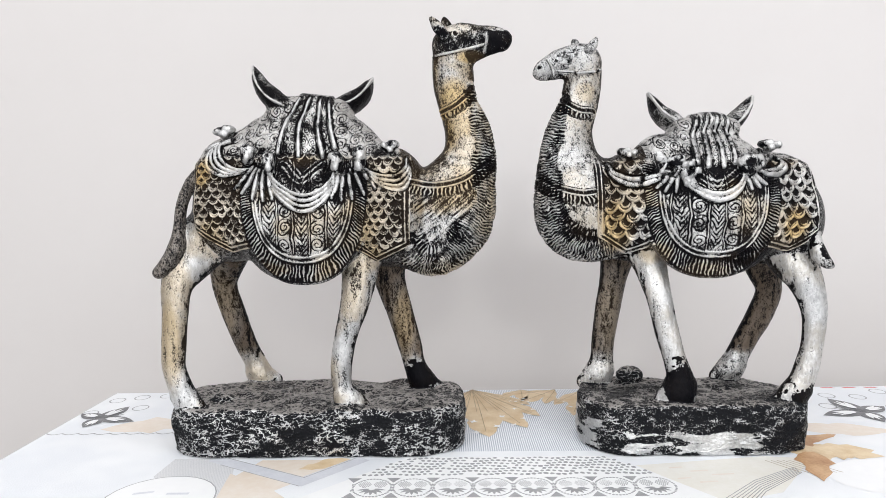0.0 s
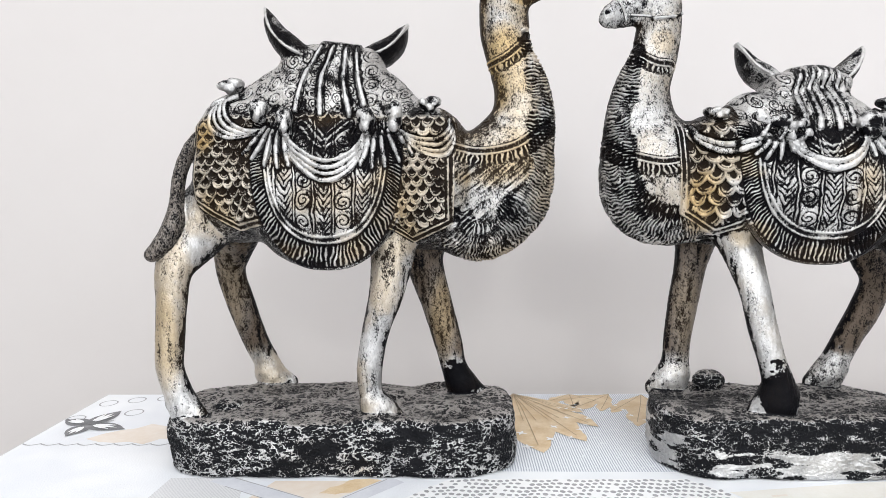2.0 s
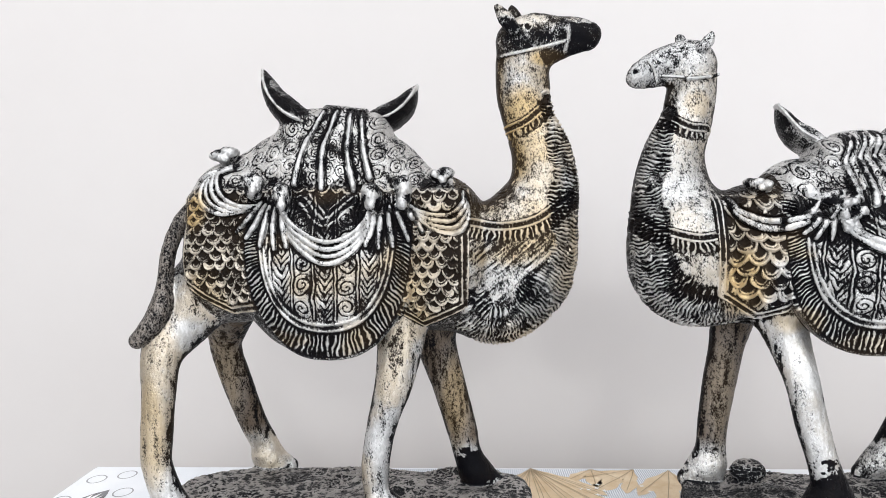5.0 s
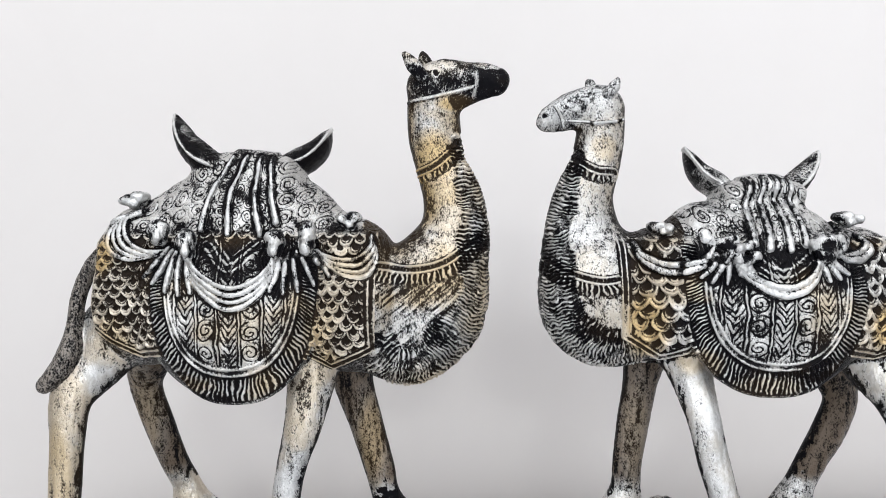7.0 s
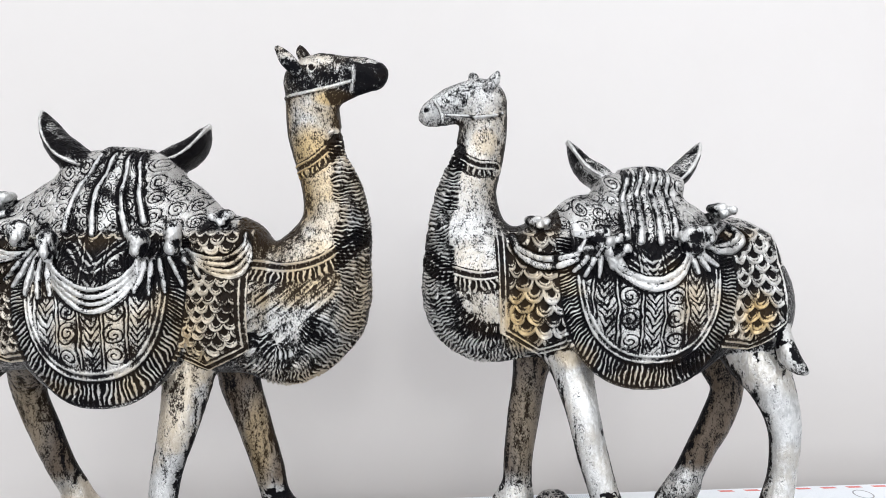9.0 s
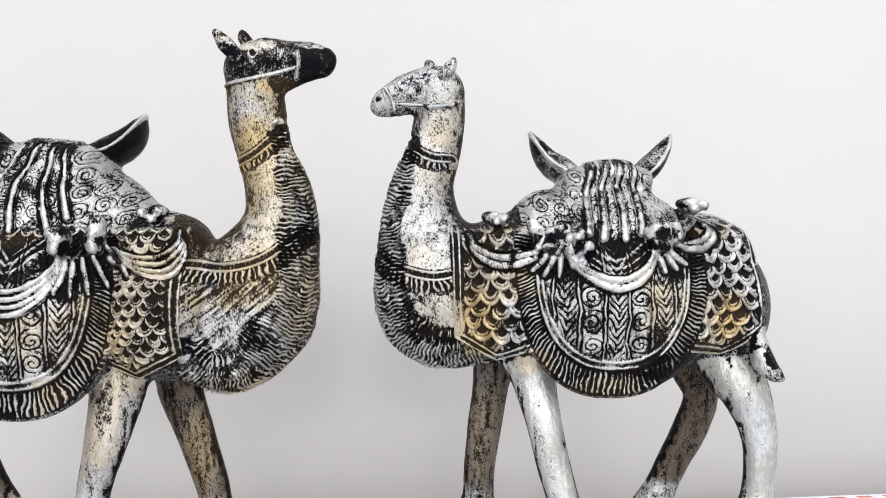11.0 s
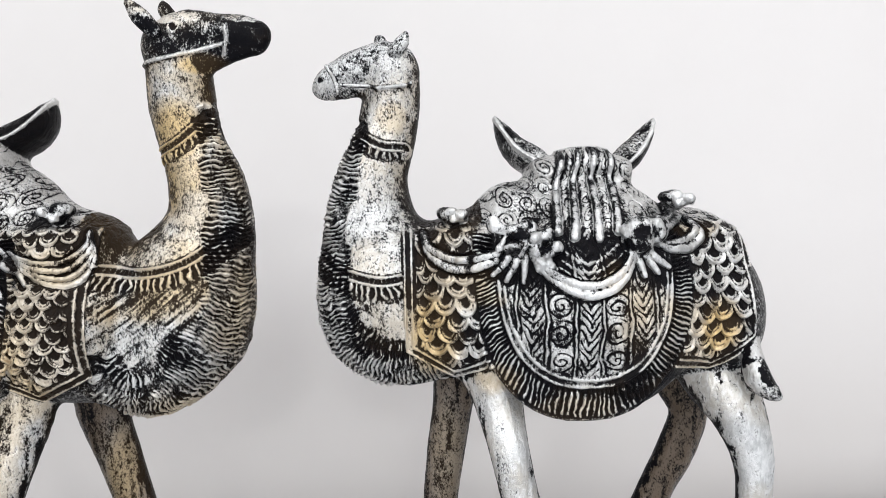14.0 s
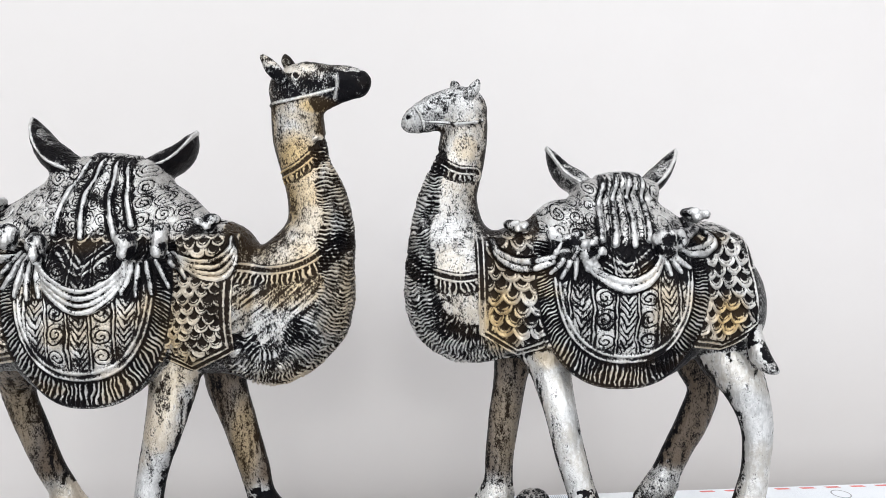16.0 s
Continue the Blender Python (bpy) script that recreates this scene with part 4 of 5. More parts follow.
SHORT = dict(
    bulk=[(0.6, 171.6, 0, 67.7, 42, 48), (-46.0, 163.4, 2, 26.5, 35, 40), (63.4, 169, 0, 33.4, 36, 41), (105.1, 171.6, 1, 32.2, 38.6, 27), (9.4, 199.0, 0, 40.0, 29.5, 38), (93, 154.0, 2, 25.4, 20.6, 24), (11.8, 167.2, 30, 46.1, 44.5, 24), (-5.5, 168.7, -16, 49.5, 45, 24), (64.3, 195.3, 0, 26.6, 18.9, 34), (-38.7, 194.4, 0, 21.4, 18, 35), (43.3, 210.3, 0, 18.9, 17.1, 26)],
    neck=[(103.5, 173.7, 0, 33.0), (109.4, 193.2, -3, 27.0), (112.2, 212.5, -5, 21.9), (110.6, 231.7, -6, 17.6), (103.2, 250.8, -7, 14.8), (99.8, 267.7, -8, 14.0), (99.0, 280.2, -8, 13.2)],
    head=[(99.9, 284.4, -8, 12.6), (105.5, 285.4, -8, 10.9), (117.4, 282.4, -8, 10), (128.1, 277.9, -8, 7.8), (132.4, 275.6, -8, 5.2)],
    jaw=[(100.4, 280.2, -8, 8.7), (111, 278.6, -8, 6.5), (121.7, 275.4, -8, 4.8), (131.1, 273.9, -8, 3)],
    ears=[(96.9, 290.2, 1, 3), (93.5, 294.2, 1, 3.4), (91.4, 298.3, 1, 1.3)],
    ear2=[(103.2, 296.2, -15, 3.1), (104.5, 298.8, -15, 3.1), (105.8, 300.5, -15, 1.3)],
    hind_near=[(-43.6, 153.2, 12, 19.3), (-46.1, 137, 18, 16.6), (-51.9, 119.6, 30, 12.1), (-57.2, 97.6, 33, 8.8), (-56.2, 74.4, 33, 7.6), (-52.9, 58.9, 33, 8.4), (-49.1, 47.4, 33, 8.8), (-44.1, 38.4, 33, 10.4), (-34.8, 35.2, 33, 5.2)],
    hind_far=[(-40.4, 145.3, -18, 16.8), (-42.1, 125.3, -18, 12.4), (-47.7, 107.4, -18, 9.8), (-41.4, 88.3, -18, 9.8), (-31.5, 70.4, -18, 8.9), (-23.8, 55.1, -18, 8.9), (-18.6, 44.7, -18, 10.6), (-8, 39, -18, 5.8)],
    fore_near=[(58.8, 146.3, 15, 15.8), (55.2, 128.8, 20, 11.5), (51.8, 107.8, 30, 8.9), (47.3, 84.5, 33, 8.4), (42.1, 64.4, 35, 8), (38.4, 51.3, 35, 9.6), (39.5, 40.6, 35, 12.8), (51, 36.9, 36, 5.2)],
    fore_far=[(69.6, 142.2, -18, 15.1), (73.4, 120, -18, 10.6), (77.9, 95.4, -18, 9.8), (81.6, 70.7, -18, 8.9), (82.9, 53.5, -18, 8.9), (85.7, 41.2, -18, 11.5), (97.4, 35.4, -18, 5.3)],
    tail=[(-57.4, 159.8, 26, 4.1), (-54.3, 148.4, 38, 4.4), (-54.1, 138.9, 44, 5.5), (-58.1, 133.3, 47, 3.9), (-60.5, 131.5, 49, 1.6)],
    horn_rear=[(-9.4, 233, -11, 6.0), (-16.2, 238.2, -12, 6.6), (-22.2, 245.0, -12, 5.4), (-26.6, 251.6, -12, 3.3), (-28.4, 255.6, -12, 1.2)],
    horn_fore=[(24, 233.1, -12, 6.1), (32.2, 238.3, -12, 7.9), (40, 244.4, -12, 6.6), (45.2, 252.2, -12, 4.4), (48.3, 258.6, -12, 1.8)],
    pad=[(29, 229.5, 0, 8.4), (10, 234, 0, 8.0), (-6, 230.5, 0, 7.8)],
    knots=[(73.3, 210.9, 22, 4.9, 4.1, 8), (50.4, 205.2, 46, 6.3, 4.3, 6), (42.1, 201.9, 48, 5.8, 3.9, 7), (36.7, 195.7, 48, 3.5, 3.9, 6), (-2.6, 201.8, 49, 7.2, 6, 7), (-10.4, 204.0, 46, 5.5, 4.2, 6), (-27.5, 215.4, 24, 5.3, 3.7, 8)],
    swags=[[(86.7, 204.9), (83.6, 196.4), (72.1, 191.2), (58.6, 193.7), (47.1, 198.6)],
        [(42.8, 195.8), (33.5, 185.7), (20, 180.1), (6.6, 185.3), (-1.6, 199.8)],
        [(-8.5, 199.7), (-16.2, 196.5), (-27, 197.2), (-33, 202.4), (-29.4, 209)],
        [(-8.5, 202.8), (-16.9, 205), (-25.6, 208.7), (-23.6, 214)]],
    tassels=[[(48.3, 199.7), (52.8, 192.1), (58.2, 186.8)],
        [(46.3, 198.5), (48.9, 190.9), (52.7, 184.4)],
        [(44.4, 198.1), (45.1, 190.4), (45.8, 183.5)],
        [(-4.7, 199.8), (-8.6, 192.8), (-14.9, 188.1)],
        [(-3.6, 199), (-5.6, 192.1), (-9.5, 185.9)],
        [(-2, 197.9), (-1.8, 192.1), (-3.4, 185.2)]],
    pleats=[[(21.5, 239.5), (26.5, 221), (29.8, 204)],
        [(14, 240.5), (19.5, 220), (23.6, 201.5)],
        [(7, 240.5), (11, 219), (14, 201)],
        [(-0.5, 239.5), (2, 221), (5.2, 203.5)]],
    chevron=[(33.7, 199.5), (19, 190.5), (3, 199.9)],
    reins=[[(90, 274.2), (92.4, 274), (103.9, 273), (116.3, 273.6), (123.7, 274.1)],
        [(128.6, 282.7), (125.3, 276.9), (123.7, 270.4)]],
    collar=[(91.2, 184), (106.5, 182.2), (122.7, 186.4), (136.8, 194.7)],
    throat=[(94.9, 243.3), (105.9, 244.3), (118.6, 252)],
    mane=[(118.6, 252), (124.9, 235.4), (131.3, 218.6), (134.4, 195.4), (132.8, 172), (126.4, 152.7), (112.3, 140.5), (95.2, 136), (80.3, 137.1)],
    cloth=(20.1, 189.3, 45.8, 64.4),
    skirt=[(-54.1, 183.8), (-54.1, 152.5), (-37.6, 140.9), (-16, 145.1), (50.6, 149.9), (74.1, 139.9), (96.1, 152.4), (97, 201.4)],
    eye=(105.8, 286.4),
    nostril=(133.1, 278.5),
    touches=[(5, 163.1, 42, 3.5, 3.5, 1.1), (8, 152.5, 42, 1.6, 8.7, 0.85), (-57.8, 134.7, 46, 5.5, 6.3, 0.5), (-55.9, 141.5, 42, 3.5, 5.5, 0.25), (105.4, 162.5, 20, 18.1, 13.2, 0.62), (-6.8, 137.8, 38, 15.9, 8, -0.1), (37.5, 47.2, 35, 13.6, 16.8, -0.1), (-52.1, 37.5, 33, 16.9, 8.8, 0.05), (82.6, 42.6, -18, 17.7, 9.8, 0.75), (-19.9, 49.3, -18, 13.3, 11.5, 0.6), (42.6, 222.5, 14, 15.9, 9.2, 0.62), (-43.9, 166.3, 36, 10.4, 24, 0.2)],
    gilding=[(83.5, 160.8, 28, 13.8, 24.3, 0.85), (-37.1, 160.5, 38, 11.9, 14.3, 0.9), (99.4, 258.6, 10, 10.9, 10.9, 0.45), (101.3, 161.6, 20, 20.6, 16.5, 0.3), (78.3, 88.7, -18, 11.5, 39.9, 0.5), (25.4, 129.4, 38, 23.9, 8, 0.4), (57.2, 140.7, 24, 12.3, 9.8, 0.5), (75.3, 201.7, 30, 12.1, 12.1, 0.3)],
)
TALL.update(warm=0.12, strands=4, cord=1.15, pitch=3.7, mound_umber=0.12, strap_paint=0.30, shag=(9, 14, 17, 24), chest_paint=0.50, band_paint=0.36, lumps=True, pleat=1.0, knot_paint=0.62, cloth_front=46, fine_above=-1, leg_gilt=0.45, scale=6.4, foot=(-139, 77, -42, 47, 33, 34), stones=[(-104, 33, 14, 9, 5, 9)], skirt_low=128, coat_paint=0.16, coat_gilt=0.25, coat_top=207, mound_paint=0.66, neck_paint=0.45, neck_gilt=0.55,
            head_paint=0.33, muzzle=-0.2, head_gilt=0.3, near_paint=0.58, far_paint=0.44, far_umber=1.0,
            tail_paint=0.5, tail_umber=0.75, horn_paint=0.30, rock_paint=0.27, rock_patch=0.03, rock_scratch=0.5, hand=dict(collar=-1, throat=-1))
SHORT.update(warm=0.08, strands=2, cord=1.6, pitch=4.2, mound_umber=0.15, strap_paint=0.56, shag=(8, 13, 17, 20), chest_paint=0.62, band_paint=0.36, lumps=False, pleat=1.15, knot_paint=0.58, cloth_front=47, fine_above=-1, leg_gilt=0.2, scale=8.6, foot=(-56, 107, -30, 52, 35, 34), stones=[(62, 41, -14, 10, 7, 8)], skirt_low=126, coat_paint=0.20, coat_gilt=0.08, coat_top=201, mound_paint=0.74, neck_paint=0.49, neck_gilt=0.2,
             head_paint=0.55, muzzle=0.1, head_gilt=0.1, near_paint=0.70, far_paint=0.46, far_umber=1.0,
             tail_paint=0.8, tail_umber=0.1, horn_paint=0.5, rock_paint=0.25, rock_patch=0.75, rock_scratch=0.38, hand=dict(collar=-1, throat=-1))
figurine("camel_figurine", TALL, "taller antique-painted resin camel statue with draped saddle, on the tablecloth", (0.03, 0.640, 0.0015), False)
figurine("camel_figurine", SHORT, "smaller antique-painted resin camel statue with pale head, on the tablecloth", (0.30, 0.642, 0.0015), True)

# ---- table and cloth ----
table = tagged(new("table"), "plain wooden table hidden under a printed cloth", "table")
part("tabletop", box((-0.221, -0.02, -0.030), (1.02, 0.766, -0.004), 0.004), WOOD, table)
for x in (-0.18, 0.98):
    for y in (0.02, 0.72):
        part("leg", box((x - 0.03, y - 0.03, FLOOR_Z), (x + 0.03, y + 0.03, -0.03), 0.004), WOOD, table)


def cloth_material():
    mat, nt, b = material("white_vinyl_cloth", 0.4)
    vec = coords(nt)
    soft, fine = noise_node(nt, vec, 9, 3), noise_node(nt, vec, 900, 3)
    nt.links.new(mix_colour(nt, ramp(nt, soft, 0.35, 0.65), (0.74, 0.76, 0.80), (0.84, 0.85, 0.87)), b.inputs["Base Color"])
    bump(nt, b, math_node(nt, "ADD", math_node(nt, "MULTIPLY", soft, 6.0), fine), 0.5, 0.0006)
    return mat


def woven(name, pale, thread, pitch, slant=0.0):
    """Printed threads: fine slanting lines on a pale ground, broken up by noise."""
    mat, nt, b = material(name, 0.45)
    tc = nt.nodes.new("ShaderNodeTexCoord")
    mp = node(nt, "ShaderNodeMapping", Rotation=(0, 0, slant))
    nt.links.new(tc.outputs["Object"], mp.inputs["Vector"])
    w = node(nt, "ShaderNodeTexWave", Scale=0.314 / pitch, Distortion=1.2, Detail=2, **{"Detail Scale": 2.0})
    nt.links.new(mp.outputs[0], w.inputs["Vector"])
    broken = math_node(nt, "MULTIPLY", ramp(nt, w.outputs["Fac"], 0.35, 0.8), ramp(nt, noise_node(nt, mp.outputs[0], 260, 3), 0.2, 0.45))
    nt.links.new(mix_colour(nt, broken, pale, thread), b.inputs["Base Color"])
    return mat


CLOTH = cloth_material()
HATCH = woven("blue_grey_woven_print", (0.78, 0.80, 0.83), (0.38, 0.41, 0.48), 0.0016)
MESH = woven("grey_mesh_print", (0.72, 0.72, 0.73), (0.55, 0.55, 0.57), 0.0016, 0.6)
OCHRE = mottled("ochre_leaf_print", (0.60, 0.43, 0.24), (0.76, 0.62, 0.43), 70, 0.45, 0.0)
VEIN = mottled("brown_vein_print", (0.30, 0.22, 0.13), (0.42, 0.32, 0.2), 40, 0.45, 0.0)
TAN = mottled("tan_wash_print", (0.72, 0.62, 0.52), (0.80, 0.74, 0.68), 14, 0.45, 0.0)
LILAC = mottled("lilac_grey_print", (0.58, 0.59, 0.64), (0.70, 0.71, 0.75), 30, 0.45, 0.0)
INK = mottled("dark_grey_ink_print", (0.10, 0.10, 0.11), (0.22, 0.22, 0.23), 120, 0.45, 0.0)
GREY = mottled("soft_grey_ink_print", (0.27, 0.27, 0.28), (0.40, 0.40, 0.41), 120, 0.45, 0.0)
CREAM = mottled("cream_paper_print", (0.76, 0.73, 0.66), (0.82, 0.80, 0.76), 26, 0.45, 0.0)
WHITE = mottled("bright_white_print", (0.84, 0.84, 0.85), (0.88, 0.88, 0.88), 12, 0.45, 0.0)
RUST = mottled("rust_leaf_print", (0.36, 0.17, 0.07), (0.62, 0.40, 0.22), 45, 0.45, 0.0)
RED = mottled("red_check_print", (0.55, 0.10, 0.09), (0.70, 0.22, 0.20), 60, 0.45, 0.0)

cloth = tagged(part("tablecloth", box((-0.2245, -0.024, -0.0035), (1.024, 0.769, 0.001), 0.001), CLOTH), "white printed vinyl tablecloth with lace, leaf and butterfly pattern", "tablecloth")
for lo, hi in (((-0.2265, -0.024, -0.16), (-0.2245, 0.769, -0.0005)), ((1.024, -0.024, -0.16), (1.026, 0.769, -0.0005)), ((-0.2245, -0.026, -0.16), (1.024, -0.024, -0.0005))):
    part("hanging_edge", box(lo, hi), CLOTH, cloth)


def flat(shapes, lift):
    """Flat printed shapes, each a list of corners, a little above the cloth."""
    bm = bmesh.new()
    for shape in shapes:
        f = bm.faces.new([bm.verts.new((x, y, 0.001 + 0.2 * lift)) for x, y in shape])
        f.normal_update()
        if f.normal.z < 0:
            f.normal_flip()
    return bm


def oval(x, y, rx, ry, turn=0.0, n=20, start=0.0, end=2 * math.pi):
    c, s = math.cos(turn), math.sin(turn)
    pts = [(rx * math.cos(start + (end - start) * i / n), ry * math.sin(start + (end - start) * i / n)) for i in range(n)]
    return [(x + c * a - s * b, y + s * a + c * b) for a, b in pts]


def band(line, wide):
    """A printed line of even width, mitred at its bends."""
    p = [Vector(q) for q in line]
    sides = []
    for k, q in enumerate(p):
        a = (q - p[k - 1]).normalized() if k else (p[1] - q).normalized()
        b = (p[k + 1] - q).normalized() if k + 1 < len(p) else a
        n = Vector((-(a + b).y, (a + b).x)).normalized()
        reach = wide / 2 / max(0.35, abs(n.dot(Vector((-a.y, a.x)))))
        sides.append((q + n * reach, q - n * reach))
    return [[s[0][:], t[0][:], t[1][:], s[1][:]] for s, t in zip(sides, sides[1:])]


def ring(x, y, rx, ry, wide, turn=0.0):
    a, b = oval(x, y, rx, ry, turn, 28), oval(x, y, rx - wide, ry - wide, turn, 28)
    return [[a[i], a[(i + 1) % 28], b[(i + 1) % 28], b[i]] for i in range(28)]


def leaflet(x, y, length, wide, turn, jag=0.15, seed=0):
    rnd = random.Random(seed)
    left, right = [], []
    for i in range(1, 10):
        t = i / 10
        w = wide / 2 * math.sin(math.pi * t ** 0.8) * (1 + jag * rnd.uniform(-1, 1.6))
        left.append((t * length, w))
        right.append((t * length, -w))
    pts = [(0, 0)] + left + [(length, 0)] + right[::-1]
    c, s = math.cos(turn), math.sin(turn)
    return [(x + c * a - s * b, y + s * a + c * b) for a, b in pts]


# woven panel with autumn leaves, behind and between the figurines
part("woven_panel", flat([[(-0.02, 0.605), (0.31, 0.603), (0.30, 0.7665), (-0.03, 0.7665)]], 0.0002), HATCH, cloth)
def lobed(x, y, length, wide, turn, seed):
    """A printed leaf with rounded lobes along both edges."""
    rnd = random.Random(seed)
    n, left, right = 22, [], []
    beat, shift = rnd.uniform(2.4, 3.4), rnd.uniform(0, 1)
    for i in range(1, n):
        t = i / n
        body = math.sin(math.pi * t ** 1.35) ** 0.8
        for side, hold in ((1, left), (-1, right)):
            lobe = 0.72 + 0.28 * abs(math.sin(math.pi * (t * beat + shift + 0.25 * side)))
            hold.append((t * length, side * wide / 2 * body * lobe * rnd.uniform(0.94, 1.06)))
    c, s = math.cos(turn), math.sin(turn)
    return [(x + c * a - s * b, y + s * a + c * b) for a, b in [(0, 0)] + left + [(length, 0)] + right[::-1]]


def star(x, y, size, turn):
    return [(x + size * (1 if k % 2 else 0.35) * math.cos(turn + k * math.pi / 4), y + size * (1 if k % 2 else 0.35) * math.sin(turn + k * math.pi / 4)) for k in range(8)]


SPRAYS = [(0.117, 0.7655, ((-2.05, 0.070, 0.022), (-1.78, 0.105, 0.030), (-1.50, 0.132, 0.034), (-1.22, 0.118, 0.028), (-0.98, 0.098, 0.022), (-0.78, 0.070, 0.017))),
          (0.163, 0.7655, ((-2.3, 0.030, 0.012), (-1.6, 0.034, 0.013), (-0.8, 0.030, 0.012))),
          (0.196, 0.7655, ((-2.75, 0.046, 0.014), (-2.3, 0.062, 0.017), (-1.9, 0.048, 0.013))),
          (0.222, 0.7640, ((-2.2, 0.058, 0.016), (-1.85, 0.082, 0.020), (-1.5, 0.060, 0.014)))]
for n, (x, y, leaves) in enumerate(SPRAYS):
    for i, (turn, length, wide) in enumerate(leaves):
        lift = 0.0010 + 0.0004 * i
        leaf = part("printed_leaf", flat([lobed(x, y, length, wide, turn, 7 * n + i)], lift), OCHRE, cloth, "ochre printed leaf")
        at = lambda t, off: (x + math.cos(turn) * length * t - math.sin(turn) * off, y + math.sin(turn) * length * t + math.cos(turn) * off)
        part("leaf_vein", flat(band([at(t, 0.03 * wide * math.sin(5 * t)) for t in (0.02, 0.3, 0.6, 0.9)], 0.0006), 0.0036), VEIN, leaf)
        if length > 0.05:
            part("pale_star", flat([star(*at(0.72 + 0.1 * k, wide * (0.28 if k % 2 else -0.25)), wide * 0.14, k + i) for k in range(3)], 0.0041), WHITE, leaf)
stems = [[(0.117, 0.7655), (0.117 + 0.07 * math.cos(a), 0.7655 + 0.07 * math.sin(a))] for a in np.linspace(-2.2, -0.75, 12)]
for i, stem in enumerate(stems):
    part("leaf_stem", flat(band(stem, 0.0005), 0.0046 + 0.00015 * i), VEIN, cloth)

# lace band towards the viewer: eyelets of a net above a row of round fans
eyelets = []
rnd = random.Random(4)
lace_left = lambda y: 0.066 - (0.592 - y) * 0.95
lace_right = lambda y: 0.205 + (0.592 - y) * 0.85
for row in range(7):
    y = 0.5905 - row * 0.0047
    for k in range(64):
        x = 0.012 + k * 0.0040 + (row % 2) * 0.002
        if lace_left(y) < x < lace_right(y) and rnd.random() > 0.07:
            eyelets.append(oval(x, y + 0.0009 * math.sin(x * 250 + row), 0.0017 * rnd.uniform(0.7, 1.1), 0.0017 * rnd.uniform(0.8, 1.15), 0.7 * math.sin(x * 250 + row * 2), 8))
for row in range(2):
    cy = 0.5415 - row * 0.034
    for k in range(-8, 16):
        cx = 0.022 + k * 0.0255
        if not lace_left(cy + 0.012) < cx < lace_right(cy + 0.012):
            continue
        for i in range(36):
            a = 2 * math.pi * i / 36
            eyelets.append(oval(cx + 0.0121 * math.cos(a), cy + 0.0135 * math.sin(a), 0.00085, 0.0010, a, 6))
        for side in (1, -1):  # two netted lobes like a heart
            for i in range(-4, 5):
                for j in range(-4, 5):
                    x, y = 0.0013 * i + 0.00065 * (j % 2), 0.0015 * j
                    if math.hypot(x, y) < 0.0046:
                        eyelets.append(oval(cx + side * 0.0050 + x, cy + 0.0048 + y, 0.00048, 0.0006, 0.6, 6))
        for i in range(7):  # a fan of petals under them
            a = -math.pi * (0.08 + 0.84 * i / 6)
            eyelets.append(leaflet(cx + 0.0016 * math.cos(a), cy - 0.0015 + 0.002 * math.sin(a), 0.0078, 0.0024, a, 0.05, i))
        for up in (1, -1):
            x, y = cx - 0.01275, cy + up * 0.0152
            eyelets.append([(x - 0.0046, y), (x + 0.0046, y), (x, y - up * 0.0075)])
            eyelets.append(oval(x, cy + up * 0.0045, 0.0007, 0.0014, 0, 6))
part("lace_ground", flat([[(lace_left(0.593), 0.593), (lace_right(0.593), 0.593), (lace_right(0.45), 0.45), (lace_left(0.45), 0.45)]], 0.0003), WHITE, cloth)
tagged(part("lace_print", flat(eyelets, 0.0005), GREY, cloth, "grey open net of the printed lace"), kind="stuff")

# crossing ribbons, washes and paper scraps before the taller figurine
part("tan_wash", flat([[(-0.052, 0.545), (-0.035, 0.590), (0.028, 0.590), (0.001, 0.556), (-0.02, 0.53)]], 0.0003), TAN, cloth)
part("ochre_wash", flat([leaflet(0.030, 0.590, 0.04, 0.018, -2.7, 0.2, 3)], 0.0005), OCHRE, cloth)
part("ribbon", flat(band([(-0.070, 0.594), (0.001, 0.552), (0.036, 0.592)], 0.0120), 0.0006), LILAC, cloth)
part("ribbon_edge", flat(band([(-0.060, 0.594), (0.001, 0.5585), (0.030, 0.592)], 0.0007) + band([(-0.062, 0.582), (0.001, 0.5445)], 0.0006), 0.0008), GREY, cloth)
part("mesh_patch", flat([[(-0.100, 0.562), (-0.098, 0.594), (-0.055, 0.594), (-0.047, 0.56), (-0.046, 0.52), (-0.07, 0.52)]], 0.0004), MESH, cloth)
part("ochre_patch", flat([[(-0.050, 0.566), (-0.020, 0.545), (0.002, 0.52), (-0.046, 0.52)]], 0.0005), TAN, cloth)
label_scrap = part("paper_label", flat([oval(-0.082, 0.526, 0.034, 0.036, 0.1, 32)], 0.0009), WHITE, cloth, "round white printed label")
part("label_rim", flat(ring(-0.082, 0.526, 0.0345, 0.0365, 0.0008, 0.1), 0.0010), GREY, label_scrap)
part("label_bar", flat([[(-0.101, 0.533), (-0.089, 0.536), (-0.089, 0.539), (-0.101, 0.536)], [(-0.080, 0.533), (-0.066, 0.533), (-0.066, 0.536), (-0.080, 0.536)]], 0.0011), LILAC, label_scrap)


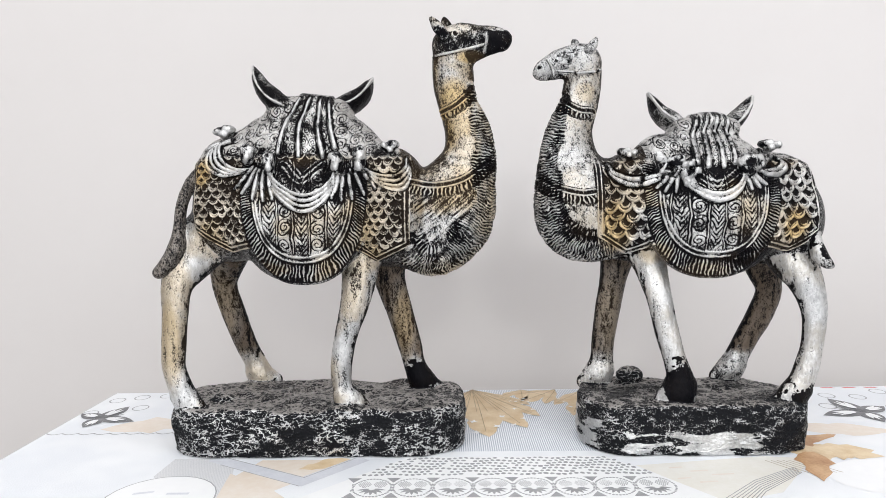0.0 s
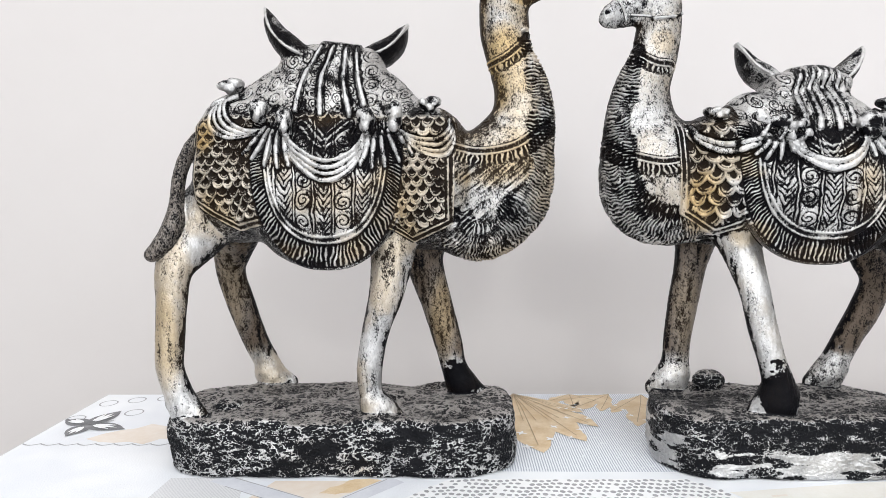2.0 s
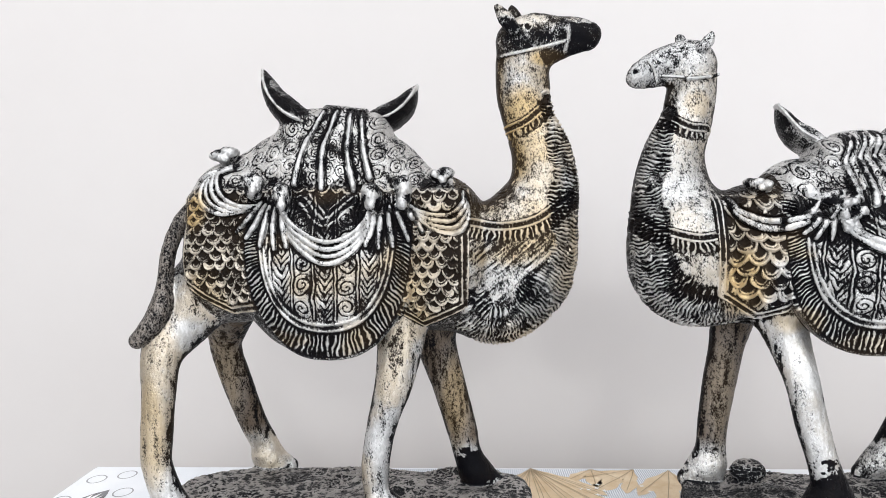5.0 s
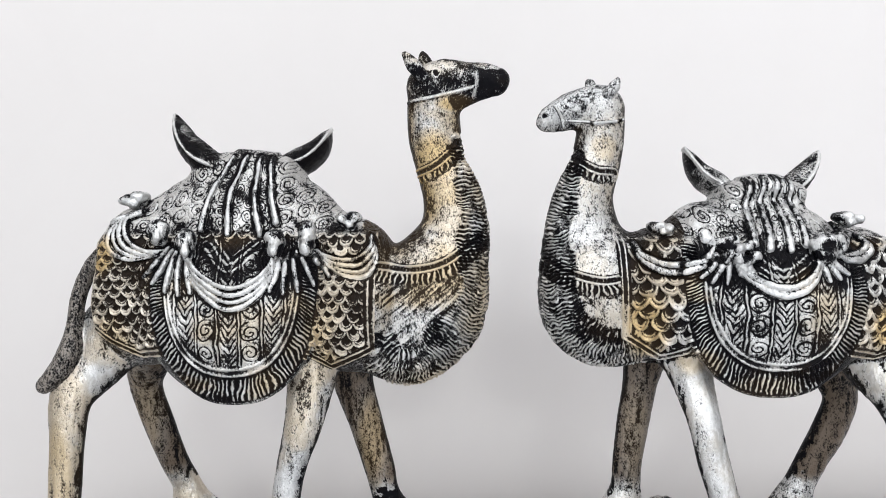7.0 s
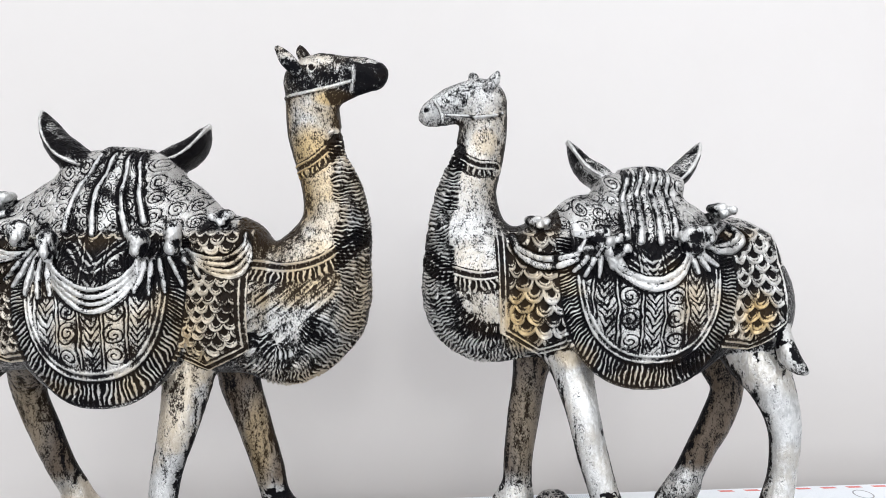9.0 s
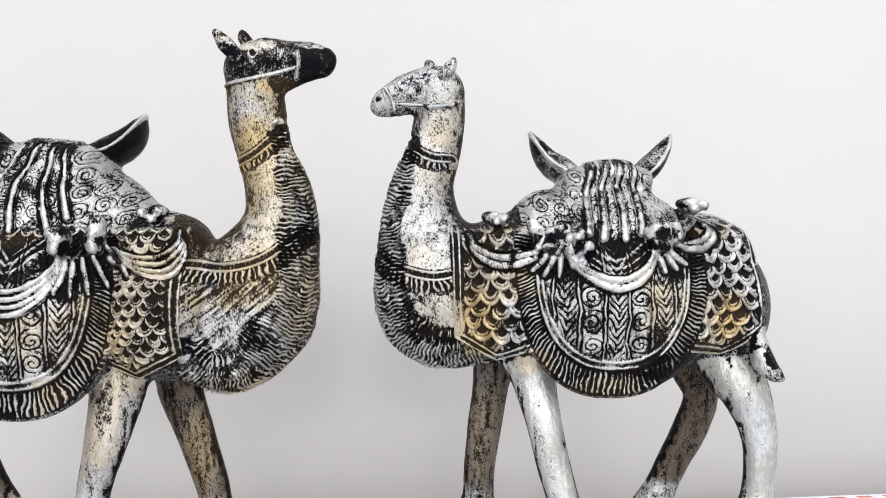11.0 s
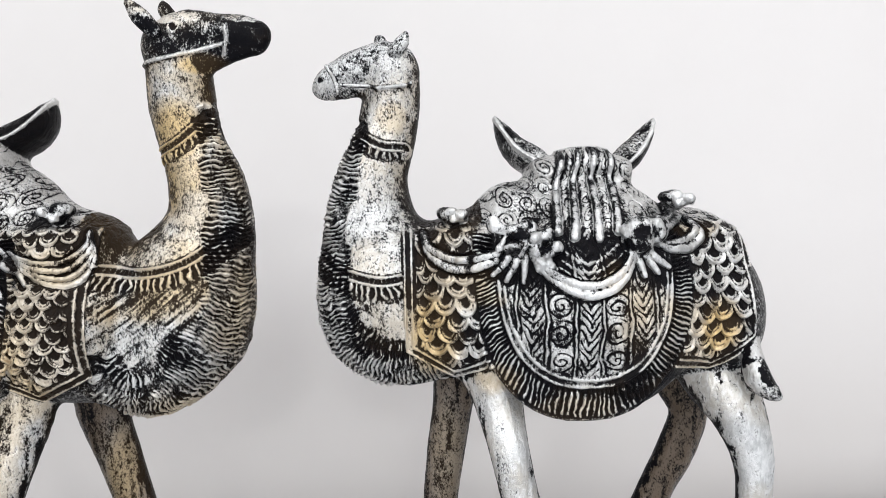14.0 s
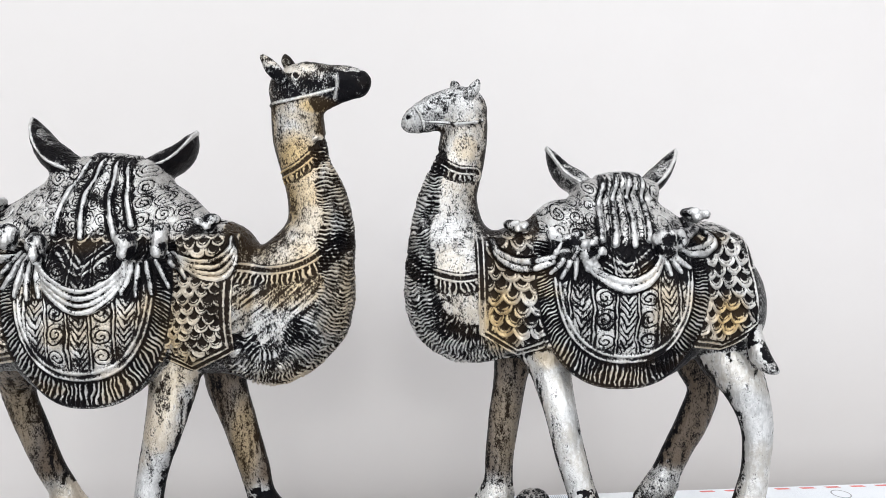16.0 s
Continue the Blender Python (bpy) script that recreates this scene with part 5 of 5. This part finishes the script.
def butterfly(x, y, size, turn):
    """A printed butterfly: four dark-edged wings, each with pale cells, and a thin body."""
    insect = part("printed_butterfly", flat([leaflet(x - 0.1 * size * math.cos(turn), y - 0.1 * size * math.sin(turn), size * 0.75, size * 0.09, turn, 0.0, 2)], 0.0030), INK, cloth, "dark grey printed butterfly")
    for n, (length, wide, a) in enumerate(((1.15, 0.55, 0.80), (1.15, 0.55, -0.80), (0.85, 0.52, 2.15), (0.85, 0.52, -2.15))):
        part("wing", flat([leaflet(x, y, size * length, size * wide, turn + a, 0.05, 1)], 0.0010 + 0.0004 * n), INK, insect)
        for k in (-1, 0, 1):
            t = turn + a + 0.17 * k
            part("wing_cell", flat([leaflet(x + size * 0.20 * math.cos(t), y + size * 0.20 * math.sin(t), size * length * (0.62 - 0.1 * abs(k)), size * 0.105, t, 0.1, k + 1)], 0.0034 + 0.0003 * (k + 1)), WHITE, insect)


butterfly(-0.2000, 0.690, 0.030, 0.5)
butterfly(0.441, 0.690, 0.034, 2.6)
for x, y in ((-0.179, 0.719), (-0.192, 0.752), (-0.211, 0.743), (-0.2165, 0.704), (-0.17, 0.757), (0.437, 0.738), (0.421, 0.706), (0.462, 0.733), (0.40, 0.742), (0.475, 0.70), (0.49, 0.75)):
    part("printed_ring", flat(ring(x, y, 0.0070, 0.0082, 0.0011), 0.0005), GREY, cloth)
part("tan_wash", flat([leaflet(-0.185, 0.660, 0.10, 0.035, 0.28, 0.2, 9)], 0.0003), TAN, cloth)
part("tan_wash", flat([leaflet(0.36, 0.652, 0.085, 0.026, -0.15, 0.2, 10)], 0.0003), TAN, cloth)


def scallops(x0, x1, y, step, deep):
    pts = []
    n = int((x1 - x0) / step)
    for k in range(n):
        pts += [(x0 + (k + i / 6) * step, y - deep * math.sin(math.pi * i / 6)) for i in range(6)]
    return pts


part("scalloped_edge", flat(band(scallops(-0.2235, -0.10, 0.651, 0.0125, 0.003), 0.0013), 0.0004), GREY, cloth)

# scraps beside the smaller figurine
part("printed_leaf", flat([leaflet(0.335, 0.600, 0.062, 0.036, 0.0, 0.35, 12)], 0.0005), OCHRE, cloth, "ochre printed maple leaf")
part("printed_leaf", flat([leaflet(0.330, 0.612, 0.062, 0.020, 0.35, 0.35, 13)], 0.0010), RUST, cloth, "rust-brown printed maple leaf")
part("printed_leaf", flat([leaflet(0.352, 0.602, 0.060, 0.018, -1.9, 0.3, 14)], 0.0014), RUST, cloth, "rust-brown printed maple leaf")
part("printed_leaf", flat([leaflet(0.345, 0.606, 0.055, 0.022, -0.35, 0.35, 15)], 0.0018), OCHRE, cloth, "ochre printed maple leaf")
paper = part("paper_scrap", flat([[(0.222, 0.575), (0.315, 0.590), (0.345, 0.585), (0.30, 0.53), (0.262, 0.516)]], 0.0007), CREAM, cloth, "cream printed paper scrap")
part("paper_print", flat([[(0.243 + 0.012 * (k % 3), 0.571 - 0.006 * k), (0.252 + 0.015 * (k % 3), 0.5725 - 0.006 * k), (0.252 + 0.015 * (k % 3), 0.5705 - 0.006 * k), (0.243 + 0.012 * (k % 3), 0.569 - 0.006 * k)] for k in range(5)], 0.0009), TAN, paper)
part("thread_print", flat([q for k in range(8) for q in band([(0.262 + 0.002 * k, 0.522 - 0.0012 * k), (0.290, 0.548 - 0.0024 * k), (0.326, 0.570 - 0.0014 * k)], 0.0006)], 0.0010), GREY, cloth)
part("thread_print", flat([q for k in range(7) for q in band([(0.312 + 0.004 * k, 0.582), (0.326 + 0.0045 * k, 0.560)], 0.0006)], 0.0011), VEIN, cloth)
part("paper_label", flat([oval(0.385, 0.555, 0.045, 0.03, 0.2, 30)], 0.0008), WHITE, cloth, "round white printed label")
part("red_check", flat([[(0.385 + 0.02 * k, 0.7655), (0.396 + 0.02 * k, 0.7655), (0.398 + 0.02 * k, 0.7625), (0.387 + 0.02 * k, 0.7625)] for k in range(9)], 0.0004), RED, cloth)
